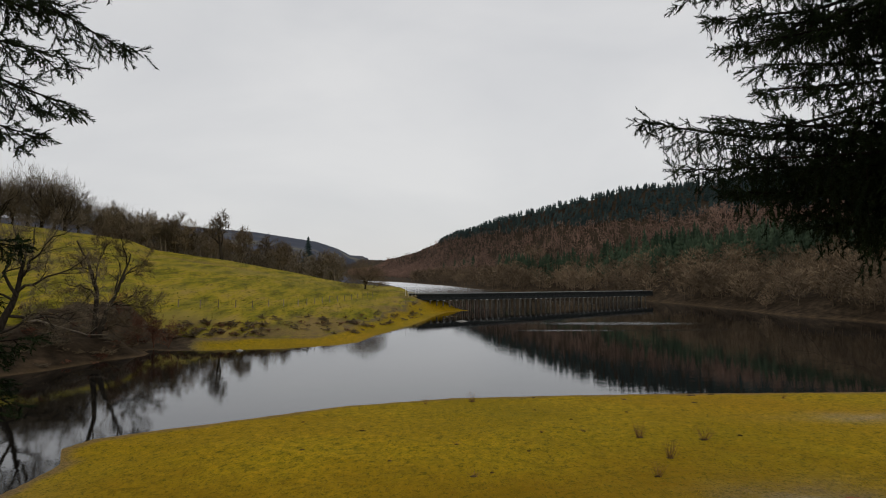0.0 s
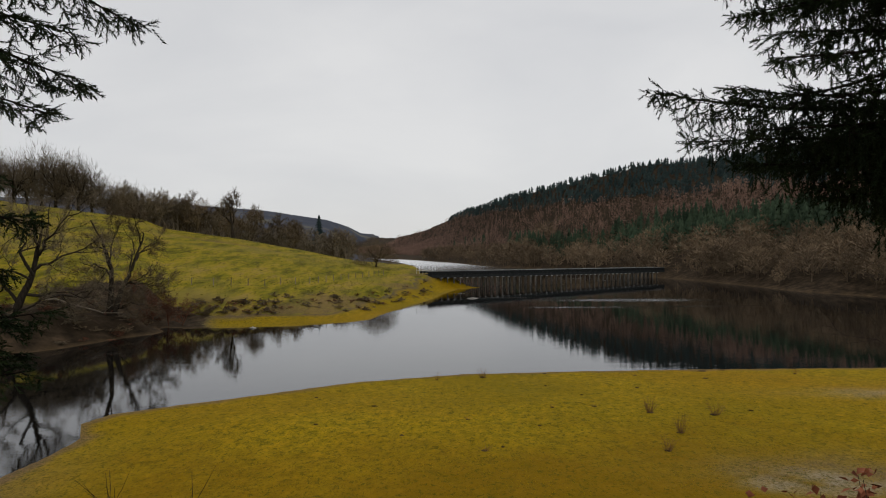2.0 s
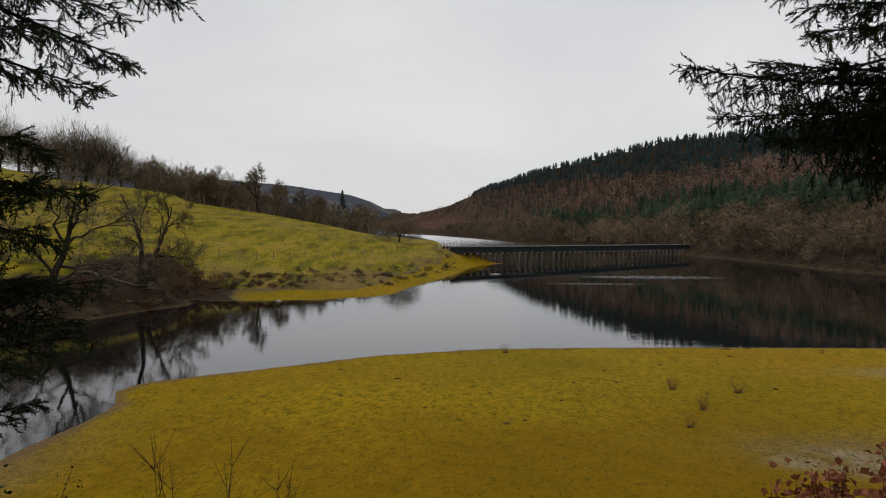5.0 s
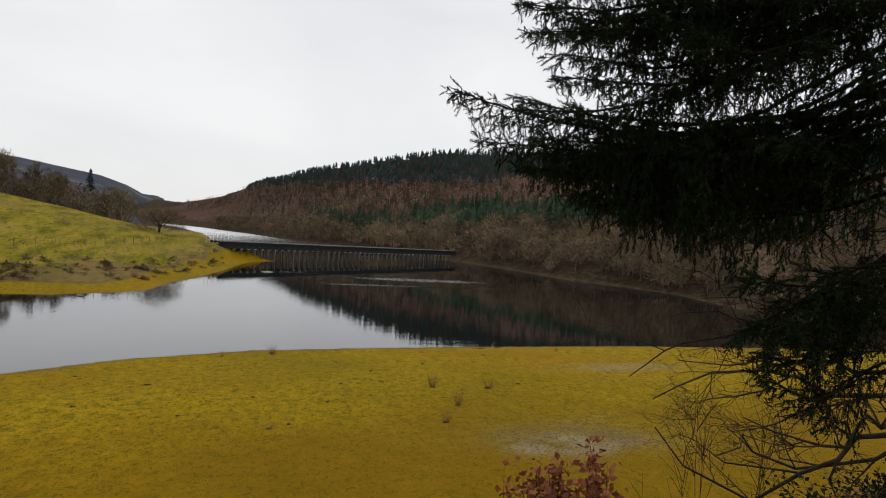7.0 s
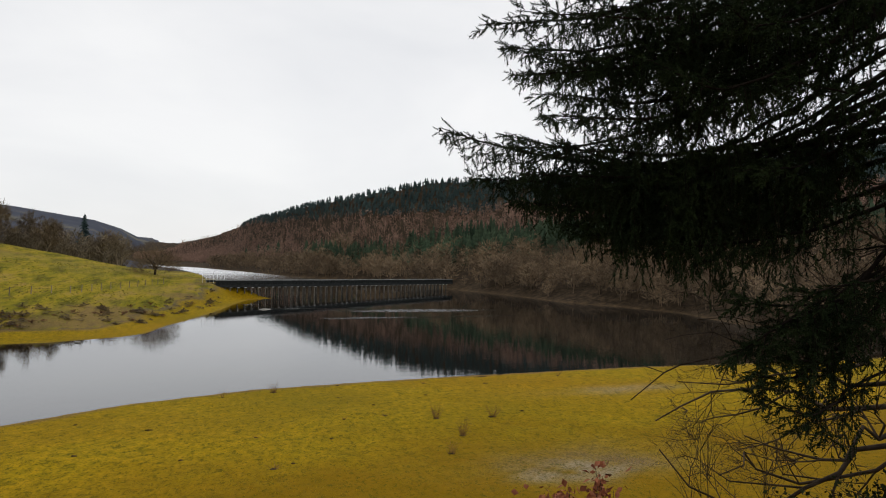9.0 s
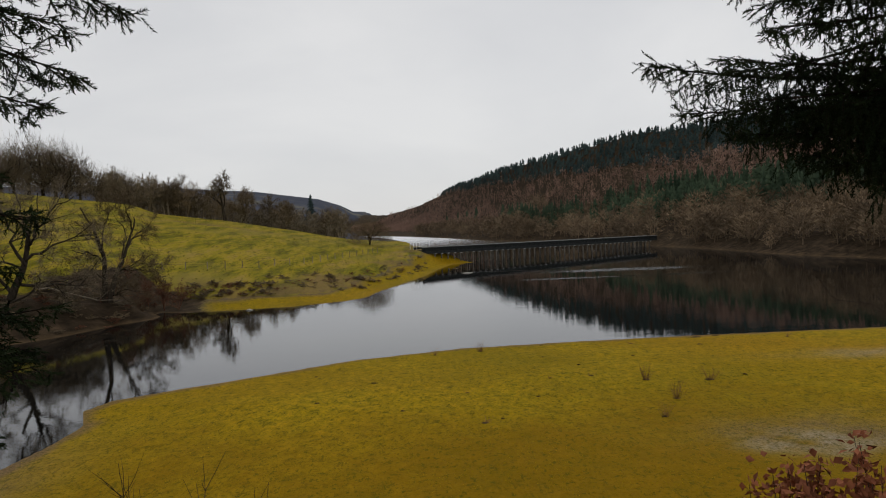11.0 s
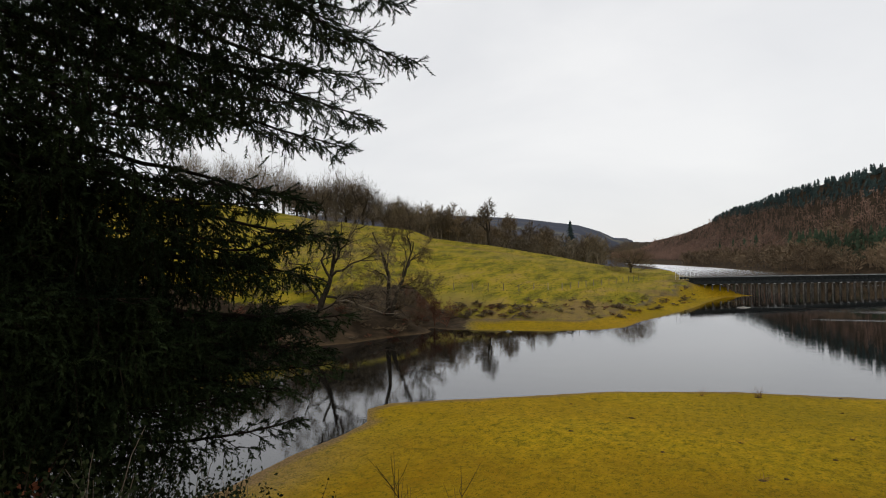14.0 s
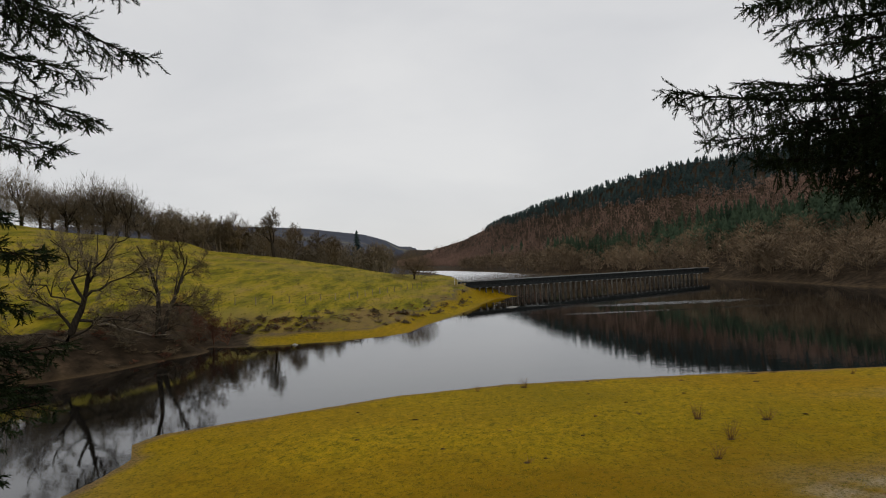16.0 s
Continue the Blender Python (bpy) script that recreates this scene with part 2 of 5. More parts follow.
# ---- mesh helpers ----
def mesh_of(name, verts, tris, mat, smooth=False):
    """A mesh from an array of corners and one of triangles or quads."""
    v, f = np.asarray(verts, np.float32).reshape(-1, 3), np.asarray(tris, np.int32)
    k = f.shape[1]
    me = bpy.data.meshes.new(name)
    me.vertices.add(len(v))
    me.vertices.foreach_set("co", v.ravel())
    me.loops.add(f.size)
    me.loops.foreach_set("vertex_index", f.ravel())
    me.polygons.add(len(f))
    me.polygons.foreach_set("loop_start", np.arange(0, f.size, k, dtype=np.int32))
    me.update(calc_edges=True)
    if smooth:
        me.polygons.foreach_set("use_smooth", np.ones(len(f), bool))
    me.materials.append(mat)
    return me


def part_mesh(name, me, parent, label=""):
    ob = new(name, me)
    ob.parent = parent
    return tagged(ob, label) if label else ob


def part(name, bm, mat, parent, label=""):
    me = bpy.data.meshes.new(name)
    bm.to_mesh(me)
    bm.free()
    me.materials.append(mat)
    return part_mesh(name, me, parent, label)


def thing(name, label, category, at=(0, 0, 0), group="", kind=""):
    ob = new(name)
    ob.location = at
    return tagged(ob, label, category, group, kind)


class Soup:
    """Gathers tubes and blades as triangles."""

    def __init__(self):
        self.v, self.f, self.n = [], [], 0

    def add(self, v, f):
        self.v.append(np.asarray(v, float).reshape(-1, 3))
        self.f.append(np.asarray(f, int) + self.n)
        self.n += len(self.v[-1])

    def tube(self, pts, radii, k=5):
        p = np.asarray(pts, float)
        d = np.gradient(p, axis=0)
        d /= np.linalg.norm(d, axis=1)[:, None] + 1e-9
        up = np.where(np.abs(d[:, 2:3]) > 0.9, [[1.0, 0, 0]], [[0, 0, 1.0]])
        a = np.cross(d, up)
        a /= np.linalg.norm(a, axis=1)[:, None] + 1e-9
        b = np.cross(d, a)
        th = np.arange(k) * 2 * math.pi / k
        r = np.asarray(radii, float)[:, None, None]
        ring = p[:, None, :] + r * (np.cos(th)[None, :, None] * a[:, None, :] + np.sin(th)[None, :, None] * b[:, None, :])
        m = len(p)
        i = (np.arange(m - 1)[:, None] * k + np.arange(k)[None, :]).ravel()
        j = (np.arange(m - 1)[:, None] * k + (np.arange(k)[None, :] + 1) % k).ravel()
        self.add(ring, np.concatenate([np.stack([i, j, j + k], 1), np.stack([i, j + k, i + k], 1)]))

    def blades(self, base, tip, width, rng):
        """Thin triangles from base to tip."""
        base, tip = np.asarray(base, float), np.asarray(tip, float)
        s = np.cross(tip - base, rng.normal(size=base.shape))
        s *= np.asarray(width, float).reshape(-1, 1) / (np.linalg.norm(s, axis=1)[:, None] + 1e-9) / 2
        n = len(base)
        self.add(np.stack([base - s, base + s, tip], 1), np.arange(3 * n).reshape(n, 3))

    def mesh(self, name, mat, smooth=False):
        return mesh_of(name, np.concatenate(self.v), np.concatenate(self.f), mat, smooth)


def box_bm(bm, x0, y0, z0, x1, y1, z1):
    m = Matrix.Translation(((x0 + x1) / 2, (y0 + y1) / 2, (z0 + z1) / 2)) @ Matrix.Diagonal((abs(x1 - x0), abs(y1 - y0), abs(z1 - z0), 1))
    bmesh.ops.create_cube(bm, size=1, matrix=m)


# ---- the lie of the land ----
LAKE = np.array([
    (-140, -8), (-45, 4), (-26, 12), (-20, 19.5), (-20.2, 25), (-19.8, 28.5), (-19.9, 31.5), (-21.6, 34.3), (-21, 36.4), (-19, 37.8),
    (-14.3, 40.7), (-7.7, 45.1), (0.7, 48.1), (9.9, 49.2), (19.4, 49.9), (37.3, 50.6), (62, 49.5), (100, 52), (104, 60), (92, 74),
    (83.5, 86), (89, 106), (86, 124), (79.6, 138), (79, 155), (77, 178), (74, 196), (66, 235), (47, 290), (25, 347)])
LAKE_FAR = np.array([
    (0, 460), (-40, 600), (-120, 800), (-175, 1050), (-200, 1050), (-155, 850), (-105, 700), (-45, 480), (-14, 330), (-6, 230),
    (-3, 172), (3, 163), (8, 158), (1, 151), (-1.8, 138), (-5, 118), (-8.2, 104), (-11, 93.5), (-12, 86), (-14.7, 82.5),
    (-21, 78.7), (-28, 77.2), (-34.7, 76.5), (-39, 78), (-36, 74), (-35.8, 71.8), (-38, 68.5), (-40.4, 61), (-44, 56), (-60, 49), (-140, 40)])
SHORE = np.concatenate([LAKE, LAKE_FAR])


def shore_distance(x, y):
    """Metres from the water's edge; below zero in the water."""
    d2, inside = np.full(x.shape, 1e12), np.zeros(x.shape, bool)
    for (ax, ay), (bx, by) in zip(SHORE, np.roll(SHORE, -1, 0)):
        ex, ey = bx - ax, by - ay
        t = np.clip(((x - ax) * ex + (y - ay) * ey) / (ex * ex + ey * ey), 0, 1)
        d2 = np.minimum(d2, (x - ax - t * ex) ** 2 + (y - ay - t * ey) ** 2)
        if ay != by:
            cut = ((ay > y) != (by > y)) & (x < ex * (y - ay) / ey + ax)
            inside ^= cut
    d = np.sqrt(d2)
    return np.where(inside, -d, d)


def sstep(v, a, b):
    t = np.clip((v - a) / (b - a), 0, 1)
    return t * t * (3 - 2 * t)


def wob(x, y, s):
    """Cheap smooth unevenness, about -1 to 1."""
    return (np.sin(x / s + 1.3 * np.sin(y / s * 0.7)) + np.sin(y / s * 1.21 + 1.7 * np.sin(x / s * 0.53) + 2.1) + 0.5 * np.sin((x + y) / s * 2.3) + 0.5 * np.sin((x - 1.7 * y) / s * 1.9)) / 3


def side(x, y):
    """0 on the left (west) land, 1 on the right."""
    mid = np.interp(y, [-60, 30, 60, 150, 200, 300, 450, 600, 800, 1100, 1600, 5000], [0, 20, 40, 35, 25, 5, -60, -85, -165, -215, -230, -560])
    return sstep(x - mid, -4, 4)


def crest_range(az):
    """Distance of the wooded hill's crest by azimuth."""
    return np.interp(az, [-12, -5, 1.5, 5.2, 10.5, 15.6, 30, 90, 180], [2600, 1250, 760, 560, 430, 385, 370, 360, 350])


def lay(x, y):
    """Height of the ground, and its cover."""
    r, az, sd = np.hypot(x, y), np.degrees(np.arctan2(x, y)), shore_distance(x, y)
    d = np.maximum(sd, 0)
    # west: a beach strip, pasture over it, then moor
    crest = np.interp(az, [-180, -90, -60, -45, -36.5, -25.5, -20, -15, -10, -6, -2, 5], [30, 34, 32, 27, 21.6, 16.2, 13.3, 10.0, 7.0, 4.6, 4.0, 3.8])
    brow = np.interp(az, [-90, -36, -25, -15, -10, -5, 0], [215, 205, 198, 190, 180, 166, 160])
    shore_r = np.interp(az, [-60, -40, -33, -26, -15, -8, -4.5, -2.4, 0], [70, 72, 73, 82, 82, 88, 104, 118, 142])
    t = np.clip((r - shore_r) / (brow - shore_r), 0, 1.0)
    west = 0.05 * np.minimum(d, 8) + crest * np.where(t < 1, 1 - np.maximum(1 - t, 0) ** 1.25, 1.0) * sstep(d, 1, np.interp(az, [-12, -4], [14, 8]))
    west += (1.8 * sstep(d, 0, 5) + (0.35 * wob(x, y, 1.6) + 0.4 * wob(x, y, 4.1)) * sstep(d, 0.5, 4) * (1 - sstep(d, 20, 35))) * sstep(-az, 25.5, 28)
    west -= 0.03 * np.clip(r - brow, 0, 110) * sstep(az, -34, -14)
    west += 0.3 * wob(x, y, 9) * sstep(d, 10, 40) + 0.12 * wob(x, y, 2.7) * sstep(d, 5, 12)
    el = np.interp(az, [-90, -40, -30, -24, -17.5, -12, -10, -8.8, -5, 0], [4.0, 3.9, 4.0, 3.95, 3.6, 2.85, 2.2, 1.6, 1.35, 1.4])
    far_d = np.interp(az, [-60, -12, -8, 0], [1500, 1700, 2600, 2800])
    west += (far_d * np.tan(np.radians(el)) + 10 - crest) * sstep(r, 420, 1.0 * far_d) ** 1.1
    # east: wooded hillside
    sky_el = np.interp(az, [-12, -5.5, -2.4, 0.3, 4.3, 11.6, 16.7, 21.5, 30, 42, 60, 90, 180], [1.3, 1.2, 2.05, 3.35, 4.7, 6.5, 7.4, 7.65, 8.2, 9.0, 9.5, 9, 8])
    top_d = crest_range(az)
    top = top_d * np.tan(np.radians(sky_el)) + 10
    near_d = np.clip(r - d, 40, None)
    u = np.clip(d / np.maximum(top_d - near_d, 50), 0, 1)
    east = 0.12 * np.minimum(d, 6) + 1.0 * sstep(d, 2, 9) + (top - 2) * (0.25 * u + 0.75 * u ** 1.25) + 1.6 * wob(x, y, 40) * sstep(d, 30, 90)
    east += sstep(r, top_d, top_d * 3) * 20
    s = side(x, y)
    z = west * (1 - s) + east * s
    # near bank under the camera, and the mossy beach below it
    edge = 3.0 + 3.7 * sstep(az, 42, 56) + 1.5 * sstep(-az, 40, 70)
    bank = 8.25 - 0.68 * np.maximum(0, r - edge) + 0.10 * wob(x, y, 1.3) - 0.25 * sstep(r, 1.5, edge)
    bank = np.where(y < 0, 8.25 + 0.06 * np.abs(y) - 0.5 * np.maximum(0, np.abs(x) - 9), bank)
    beach = 0.075 * np.minimum(d, 14) + 0.045 * np.clip(d - 14, 0, 40) + 0.05 * wob(x, y, 2.1) * sstep(d, 1, 4)
    south = np.maximum(beach, 0) + np.log1p(np.exp(np.clip((bank - beach) * 2.0, -40, 40))) / 2.0
    near = np.where((y < 54.5 - 0.0 * x) & (y < 44 + 0.8 * np.maximum(-x - 21, 0) * 0 + 12) & (x > -95) & (x < 101), 1.0, 0.0)
    near = near * np.where(x < -23, (y < 30), 1.0)
    near = np.where((y < 2) | ((r < 30) & (y < 30)), 1.0, near)
    z = z * (1 - near) + south * near
    z = np.where(sd < 0, np.maximum(0.16 * sd, -2.0), z + 0.012)
    # cover: moss, pasture, litter
    edge_n = d + 1.5 * wob(x, y, 3.1)
    strip = (1 - sstep(edge_n, 5, 8)) * (1 - sstep(r, 170, 200))
    m_w = strip * sstep(az, -24.5, -21)
    p_w = (1 - m_w) * sstep(edge_n, np.interp(az, [-27, -23], [7, 4.5]), np.interp(az, [-27, -23], [13, 8])) * (1 - sstep(r, 330, 420))
    l_w = (1 - m_w) * (1 - p_w) * (1 - sstep(r, 330, 420)) + sstep(-az, 25.5, 28) * (1 - sstep(edge_n, 8, 14)) * (1 - m_w)
    m_n = (1 - sstep(bank - beach, -0.6, 0.9))
    moss_c = m_w * (1 - s) * (1 - near) + m_n * near
    past_c = p_w * (1 - s) * (1 - near)
    lit_c = np.clip(l_w * (1 - s) * (1 - near) + s * (1 - near) + (1 - m_n) * near, 0, 1)
    ditch = np.exp(-((r - 172 + 1.1 * (az + 20)) / 1.6) ** 2) * sstep(az, -26, -24) * (1 - sstep(az, -18, -15)) * (1 - near) * (1 - s)
    z = z - 0.5 * ditch
    # worn: bare margin at the water, brown and silty patches on the beach
    blot = lambda px, py, a, b: np.exp(-((x - px) / a) ** 2 - ((y - py) / b) ** 2)
    brown = (1 - sstep(d + 0.5 * wob(x, y, 1.1), 0.25, 1.3)) * 0.8 * near + blot(14.0, 22.3, 5.0, 2.6) * near * (0.75 + 0.4 * wob(x, y, 0.8)) + 0.7 * blot(-19, 21, 3, 6) * near
    silt = blot(13.1, 21.3, 2.3, 1.1) * near * (0.5 + 0.7 * wob(x, y, 0.5)) + 0.45 * blot(27, 38, 4.5, 1.6) * near * (0.8 + 0.6 * wob(x, y, 0.9))
    rim = (1 - sstep(d, 0.2, 0.9)) * (1 - near) * 0.35
    return z, sd, (moss_c, past_c, lit_c), (np.clip(brown + rim + 0.9 * ditch + 0.75 * (1 - near) * (1 - s) * sstep(az, -25, -22) * sstep(edge_n, 5, 8) * (1 - sstep(edge_n, 9, 18)) * sstep(wob(x, y, 2.2) + wob(x, y, 6), -0.6, 0.5) * (1 - sstep(r, 170, 210)), 0, 1), np.clip(silt, 0, 1), np.clip(near * (0.9 * sstep(-y, -37, -20) * (0.65 + 0.35 * sstep(x, -12, 8)) + 0.25 * wob(x, y, 4.0)) * (1 - np.clip(brown + silt, 0, 1)) + 0.32 * m_w * (1 - near) * (1 - s), 0, 1))


def gz(x, y):
    return float(lay(np.array([float(x)]), np.array([float(y)]))[0][0])


def polar(az, d):
    return d * math.sin(radians(az)), d * math.cos(radians(az))


rings = np.concatenate([np.geomspace(0.4, 15, 45, endpoint=False), np.geomspace(15, 210, 170, endpoint=False), np.geomspace(210, 4800, 95)])
azs = np.concatenate([np.linspace(-70, 70, 350, endpoint=False), np.linspace(70, 290, 74, endpoint=False)])
RR, AA = np.meshgrid(rings, np.radians(azs), indexing="ij")
GX, GY = RR * np.sin(AA), RR * np.cos(AA)
GZ, _, cover, wear = lay(GX.ravel(), GY.ravel())
nr, na = RR.shape
gv = np.concatenate([np.stack([GX.ravel(), GY.ravel(), GZ], 1), [[0, 0, 8.25]]])
i0 = (np.arange(nr - 1)[:, None] * na + np.arange(na)[None, :]).ravel()
i1 = (np.arange(nr - 1)[:, None] * na + (np.arange(na)[None, :] + 1) % na).ravel()
quads = np.stack([i0, i0 + na, i1 + na, i1], 1)
gt = np.concatenate([quads[:, [0, 1, 2]], quads[:, [0, 2, 3]], np.stack([np.full(na, nr * na), np.arange(na), (np.arange(na) + 1) % na], 1)])[:, ::-1]
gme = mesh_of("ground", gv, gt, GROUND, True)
for nm, chans in (("cover", cover), ("wear", wear)):
    ca = gme.color_attributes.new(nm, "FLOAT_COLOR", "POINT")
    arr = np.zeros((len(gv), 4), np.float32)
    arr[:, 3] = 1
    for k, ch in enumerate(chans):
        arr[:-1, k] = ch
    arr[-1, 2] = 1.0 if nm == "cover" else 0.0
    ca.data.foreach_set("color", arr.ravel())
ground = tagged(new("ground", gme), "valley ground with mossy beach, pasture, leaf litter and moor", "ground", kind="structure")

wx = np.array([(-400, -60, 0), (400, -60, 0), (400, 1200, 0), (-400, 1200, 0)])
water = tagged(new("water", mesh_of("water", wx, [(0, 1, 2, 3)], WATER)), "still dark reservoir water mirroring sky and hills", "water", kind="structure")


# ---- footbridge on many slender piers ----
BR_A, BR_B, BR_Z = Vector((-5.2, 154.0, 0)), Vector((68.0, 205.0, 0)), 4.1


def build_bridge():
    """A long low bridge; its own x runs along the deck."""
    along = BR_B - BR_A
    n = along.length
    top = thing("footbridge", "long low bridge on slender concrete piers over the water", "bridge")
    top.matrix_basis = Matrix.Translation(BR_A) @ Matrix.Rotation(math.atan2(along.y, along.x), 4, "Z") @ Matrix.Rotation(math.atan2(0.8, n), 4, "Y")
    for yy in (-2.0, 2.0):
        bm = bmesh.new()
        box_bm(bm, -3, yy - 0.1, BR_Z - 1.15, n + 3, yy + 0.1, BR_Z - 0.45)
        part("girder", bm, STEEL, top, "dark steel side girder")
        bm = bmesh.new()
        box_bm(bm, -3, yy - 0.04, BR_Z - 0.248, n + 3, yy + 0.04, BR_Z + 0.42)
        part("parapet", bm, STEEL, top, "dark close-boarded parapet")
        bm = bmesh.new()
        box_bm(bm, -3, yy - 0.11, BR_Z + 0.422, n + 3, yy + 0.11, BR_Z + 0.53)
        part("handrail", bm, DECK_TOP, top, "pale flat handrail")
    bm = bmesh.new()
    box_bm(bm, -3, -2.2, BR_Z - 0.448, n + 3, 2.2, BR_Z - 0.25)
    part("deck", bm, STEEL, top, "dark flat deck")
    count = 44
    bm = bmesh.new()
    # Middle and back columns are added to darken the gaps below the deck.
    for yy in (-1.9, 0.0, 1.9):
        box_bm(bm, -0.13, yy - 0.13, -2.2, 0.13, yy + 0.13, BR_Z - 1.45)
    box_bm(bm, -0.17, -2.25, BR_Z - 1.45, 0.17, 2.25, BR_Z - 1.152)
    bmesh.ops.bevel(bm, geom=bm.edges[:], offset=0.03, segments=1, affect="EDGES")
    first = part("pier", bm, CONCRETE, top, "slender concrete pier with added back columns")
    bm = bmesh.new()
    box_bm(bm, -0.05, -2.18, BR_Z - 0.246, 0.05, -2.045, BR_Z + 0.42)
    post = part("rail_post", bm, STEEL, top)
    bm = bmesh.new()
    box_bm(bm, -0.3, -2.35, BR_Z - 1.36, 0.3, -2.252, BR_Z - 1.2)
    cap = part("bearing_plate", bm, DECK_TOP, top, "pale plate at the pier's head")
    for k in range(count):
        x = 1.0 + k * (n - 2) / (count - 1)
        for src, dx in ((first, 0), (post, 0), (cap, 0)):
            o = src if k == 0 else src.copy()
            if k:
                scene.collection.objects.link(o)
            o.location.x = x + dx
    return top


build_bridge()


# ---- bare trees ----
def grow(rng, height, spread, levels, twigs, lean=0.1, fork=0.25, droop=0.0, thick=1.0, twig_w=0.0):
    """Limbs and twigs of a leafless tree: two soups."""
    wood, fine = Soup(), Soup()
    tips = []

    def limb(p, d, length, rad, lev):
        k = (5, 4, 3, 2, 2)[lev]
        pts, rr = [p], [rad]
        dd = d.copy()
        for i in range(k):
            dd = dd + rng.normal(size=3) * (0.10 + 0.07 * lev) + np.array([0, 0, 0.08 if lev else 0.02])
            dd /= np.linalg.norm(dd)
            pts.append(pts[-1] + dd * length / k)
            rr.append(rad * (1 - 0.62 * (i + 1) / k))
        wood.tube(pts, rr, 6 if lev == 0 else (4 if lev == 1 else 3))
        if lev >= levels:
            tips.append((np.array(pts), dd, length))
            return
        kids = int(rng.integers(4, 7)) if lev == 0 else int(rng.integers(3, 6))
        for c in range(kids):
            f = (fork + (1 - fork) * (c + rng.random()) / kids) * k
            i = min(int(f), k - 1)
            q = pts[i] + (pts[i + 1] - pts[i]) * (f - i)
            side_v = rng.normal(size=3)
            side_v[2] *= 0.35
            side_v -= dd * side_v.dot(dd)
            side_v /= np.linalg.norm(side_v) + 1e-9
            nd = dd * (1 - 0.45 * spread) + side_v * (0.55 + 0.6 * spread) + np.array([0, 0, 0.18 - droop])
            nd /= np.linalg.norm(nd)
            limb(q, nd, length * (0.72 - 0.28 * f / k) * (0.8 + 0.4 * rng.random()) * (1.15 if lev == 0 else 1), rr[i] * 0.62, lev + 1)
        limb(pts[-1], dd, length * 0.6, rr[-1], lev + 1)

    d0 = np.array([rng.normal() * lean, rng.normal() * lean, 1.0])
    limb(np.zeros(3), d0 / np.linalg.norm(d0), height * 0.42, height * 0.022 * thick, 0)
    for pts, dd, length in tips:
        n = twigs
        f = rng.random(n) * (len(pts) - 1)
        i = np.minimum(f.astype(int), len(pts) - 2)
        b = pts[i] + (pts[i + 1] - pts[i]) * (f - i)[:, None]
        v = dd + rng.normal(size=(n, 3)) * 0.75 + np.array([0, 0, 0.15 - droop])
        v /= np.linalg.norm(v, axis=1)[:, None]
        ln = height * (0.05 + 0.05 * rng.random(n))
        fine.blades(b, b + v * ln[:, None], twig_w or height * 0.0012 + 0.012, rng)
    return wood, fine


def bare_tree(seed, label, at=(0, 0, 0), name="bare_tree", height=12.0, spread=0.6, levels=3, twigs=12, bark=None, twig=None, group="", **kw):
    rng = np.random.default_rng(seed)
    wood, fine = grow(rng, height, spread, levels, twigs, **kw)
    top = max(float(v[:, 2].max()) for v in fine.v)
    k = height / top
    for s in (wood, fine):
        s.v = [v * k for v in s.v]
    t = thing(name, label, "tree", at, group)
    part_mesh("trunk", wood.mesh("trunk", bark or BARK, True), t)
    part_mesh("crown", fine.mesh("crown", twig or TWIG), t, "haze of fine leafless twigs")
    return t


def plant(src, x, y, scale=1.0, turn=0.0, sink=0.25, wide=1.0, first=False):
    m = Matrix.Translation((x, y, gz(x, y) - sink)) @ Matrix.Rotation(turn, 4, "Z") @ Matrix.Diagonal((scale * wide, scale * wide, scale, 1))
    if first:
        src.matrix_basis = m
        return src
    return copy_thing(src, m)


def puff(s, rng, x, y, z, h, w, n):
    """A leafless crown seen from far: upswept sprays of twigs round a stem."""
    s.tube([(x, y, z - 0.5), (x, y, z + h * 0.7)], [0.014 * h + 0.04, 0.03], 3)
    th, f = rng.random(n) * 6.283, rng.random(n)
    env = np.sqrt(np.clip(1 - (2 * f - 0.9) ** 2, 0.05, 1))
    r = w * env * np.sqrt(rng.random(n))
    base = np.stack([x + r * np.cos(th) * 0.72, y + r * np.sin(th) * 0.72, z + h * (0.14 + 0.70 * f)], 1)
    tip = base + np.stack([r * np.cos(th) * 0.35 + rng.normal(size=n) * 0.05 * h, r * np.sin(th) * 0.35 + rng.normal(size=n) * 0.05 * h, h * (0.045 + 0.085 * rng.random(n))], 1)
    s.blades(base, tip, w * 0.15 * min(1.0, 45 / n) + (0.11 if n < 60 else 0.05), rng)


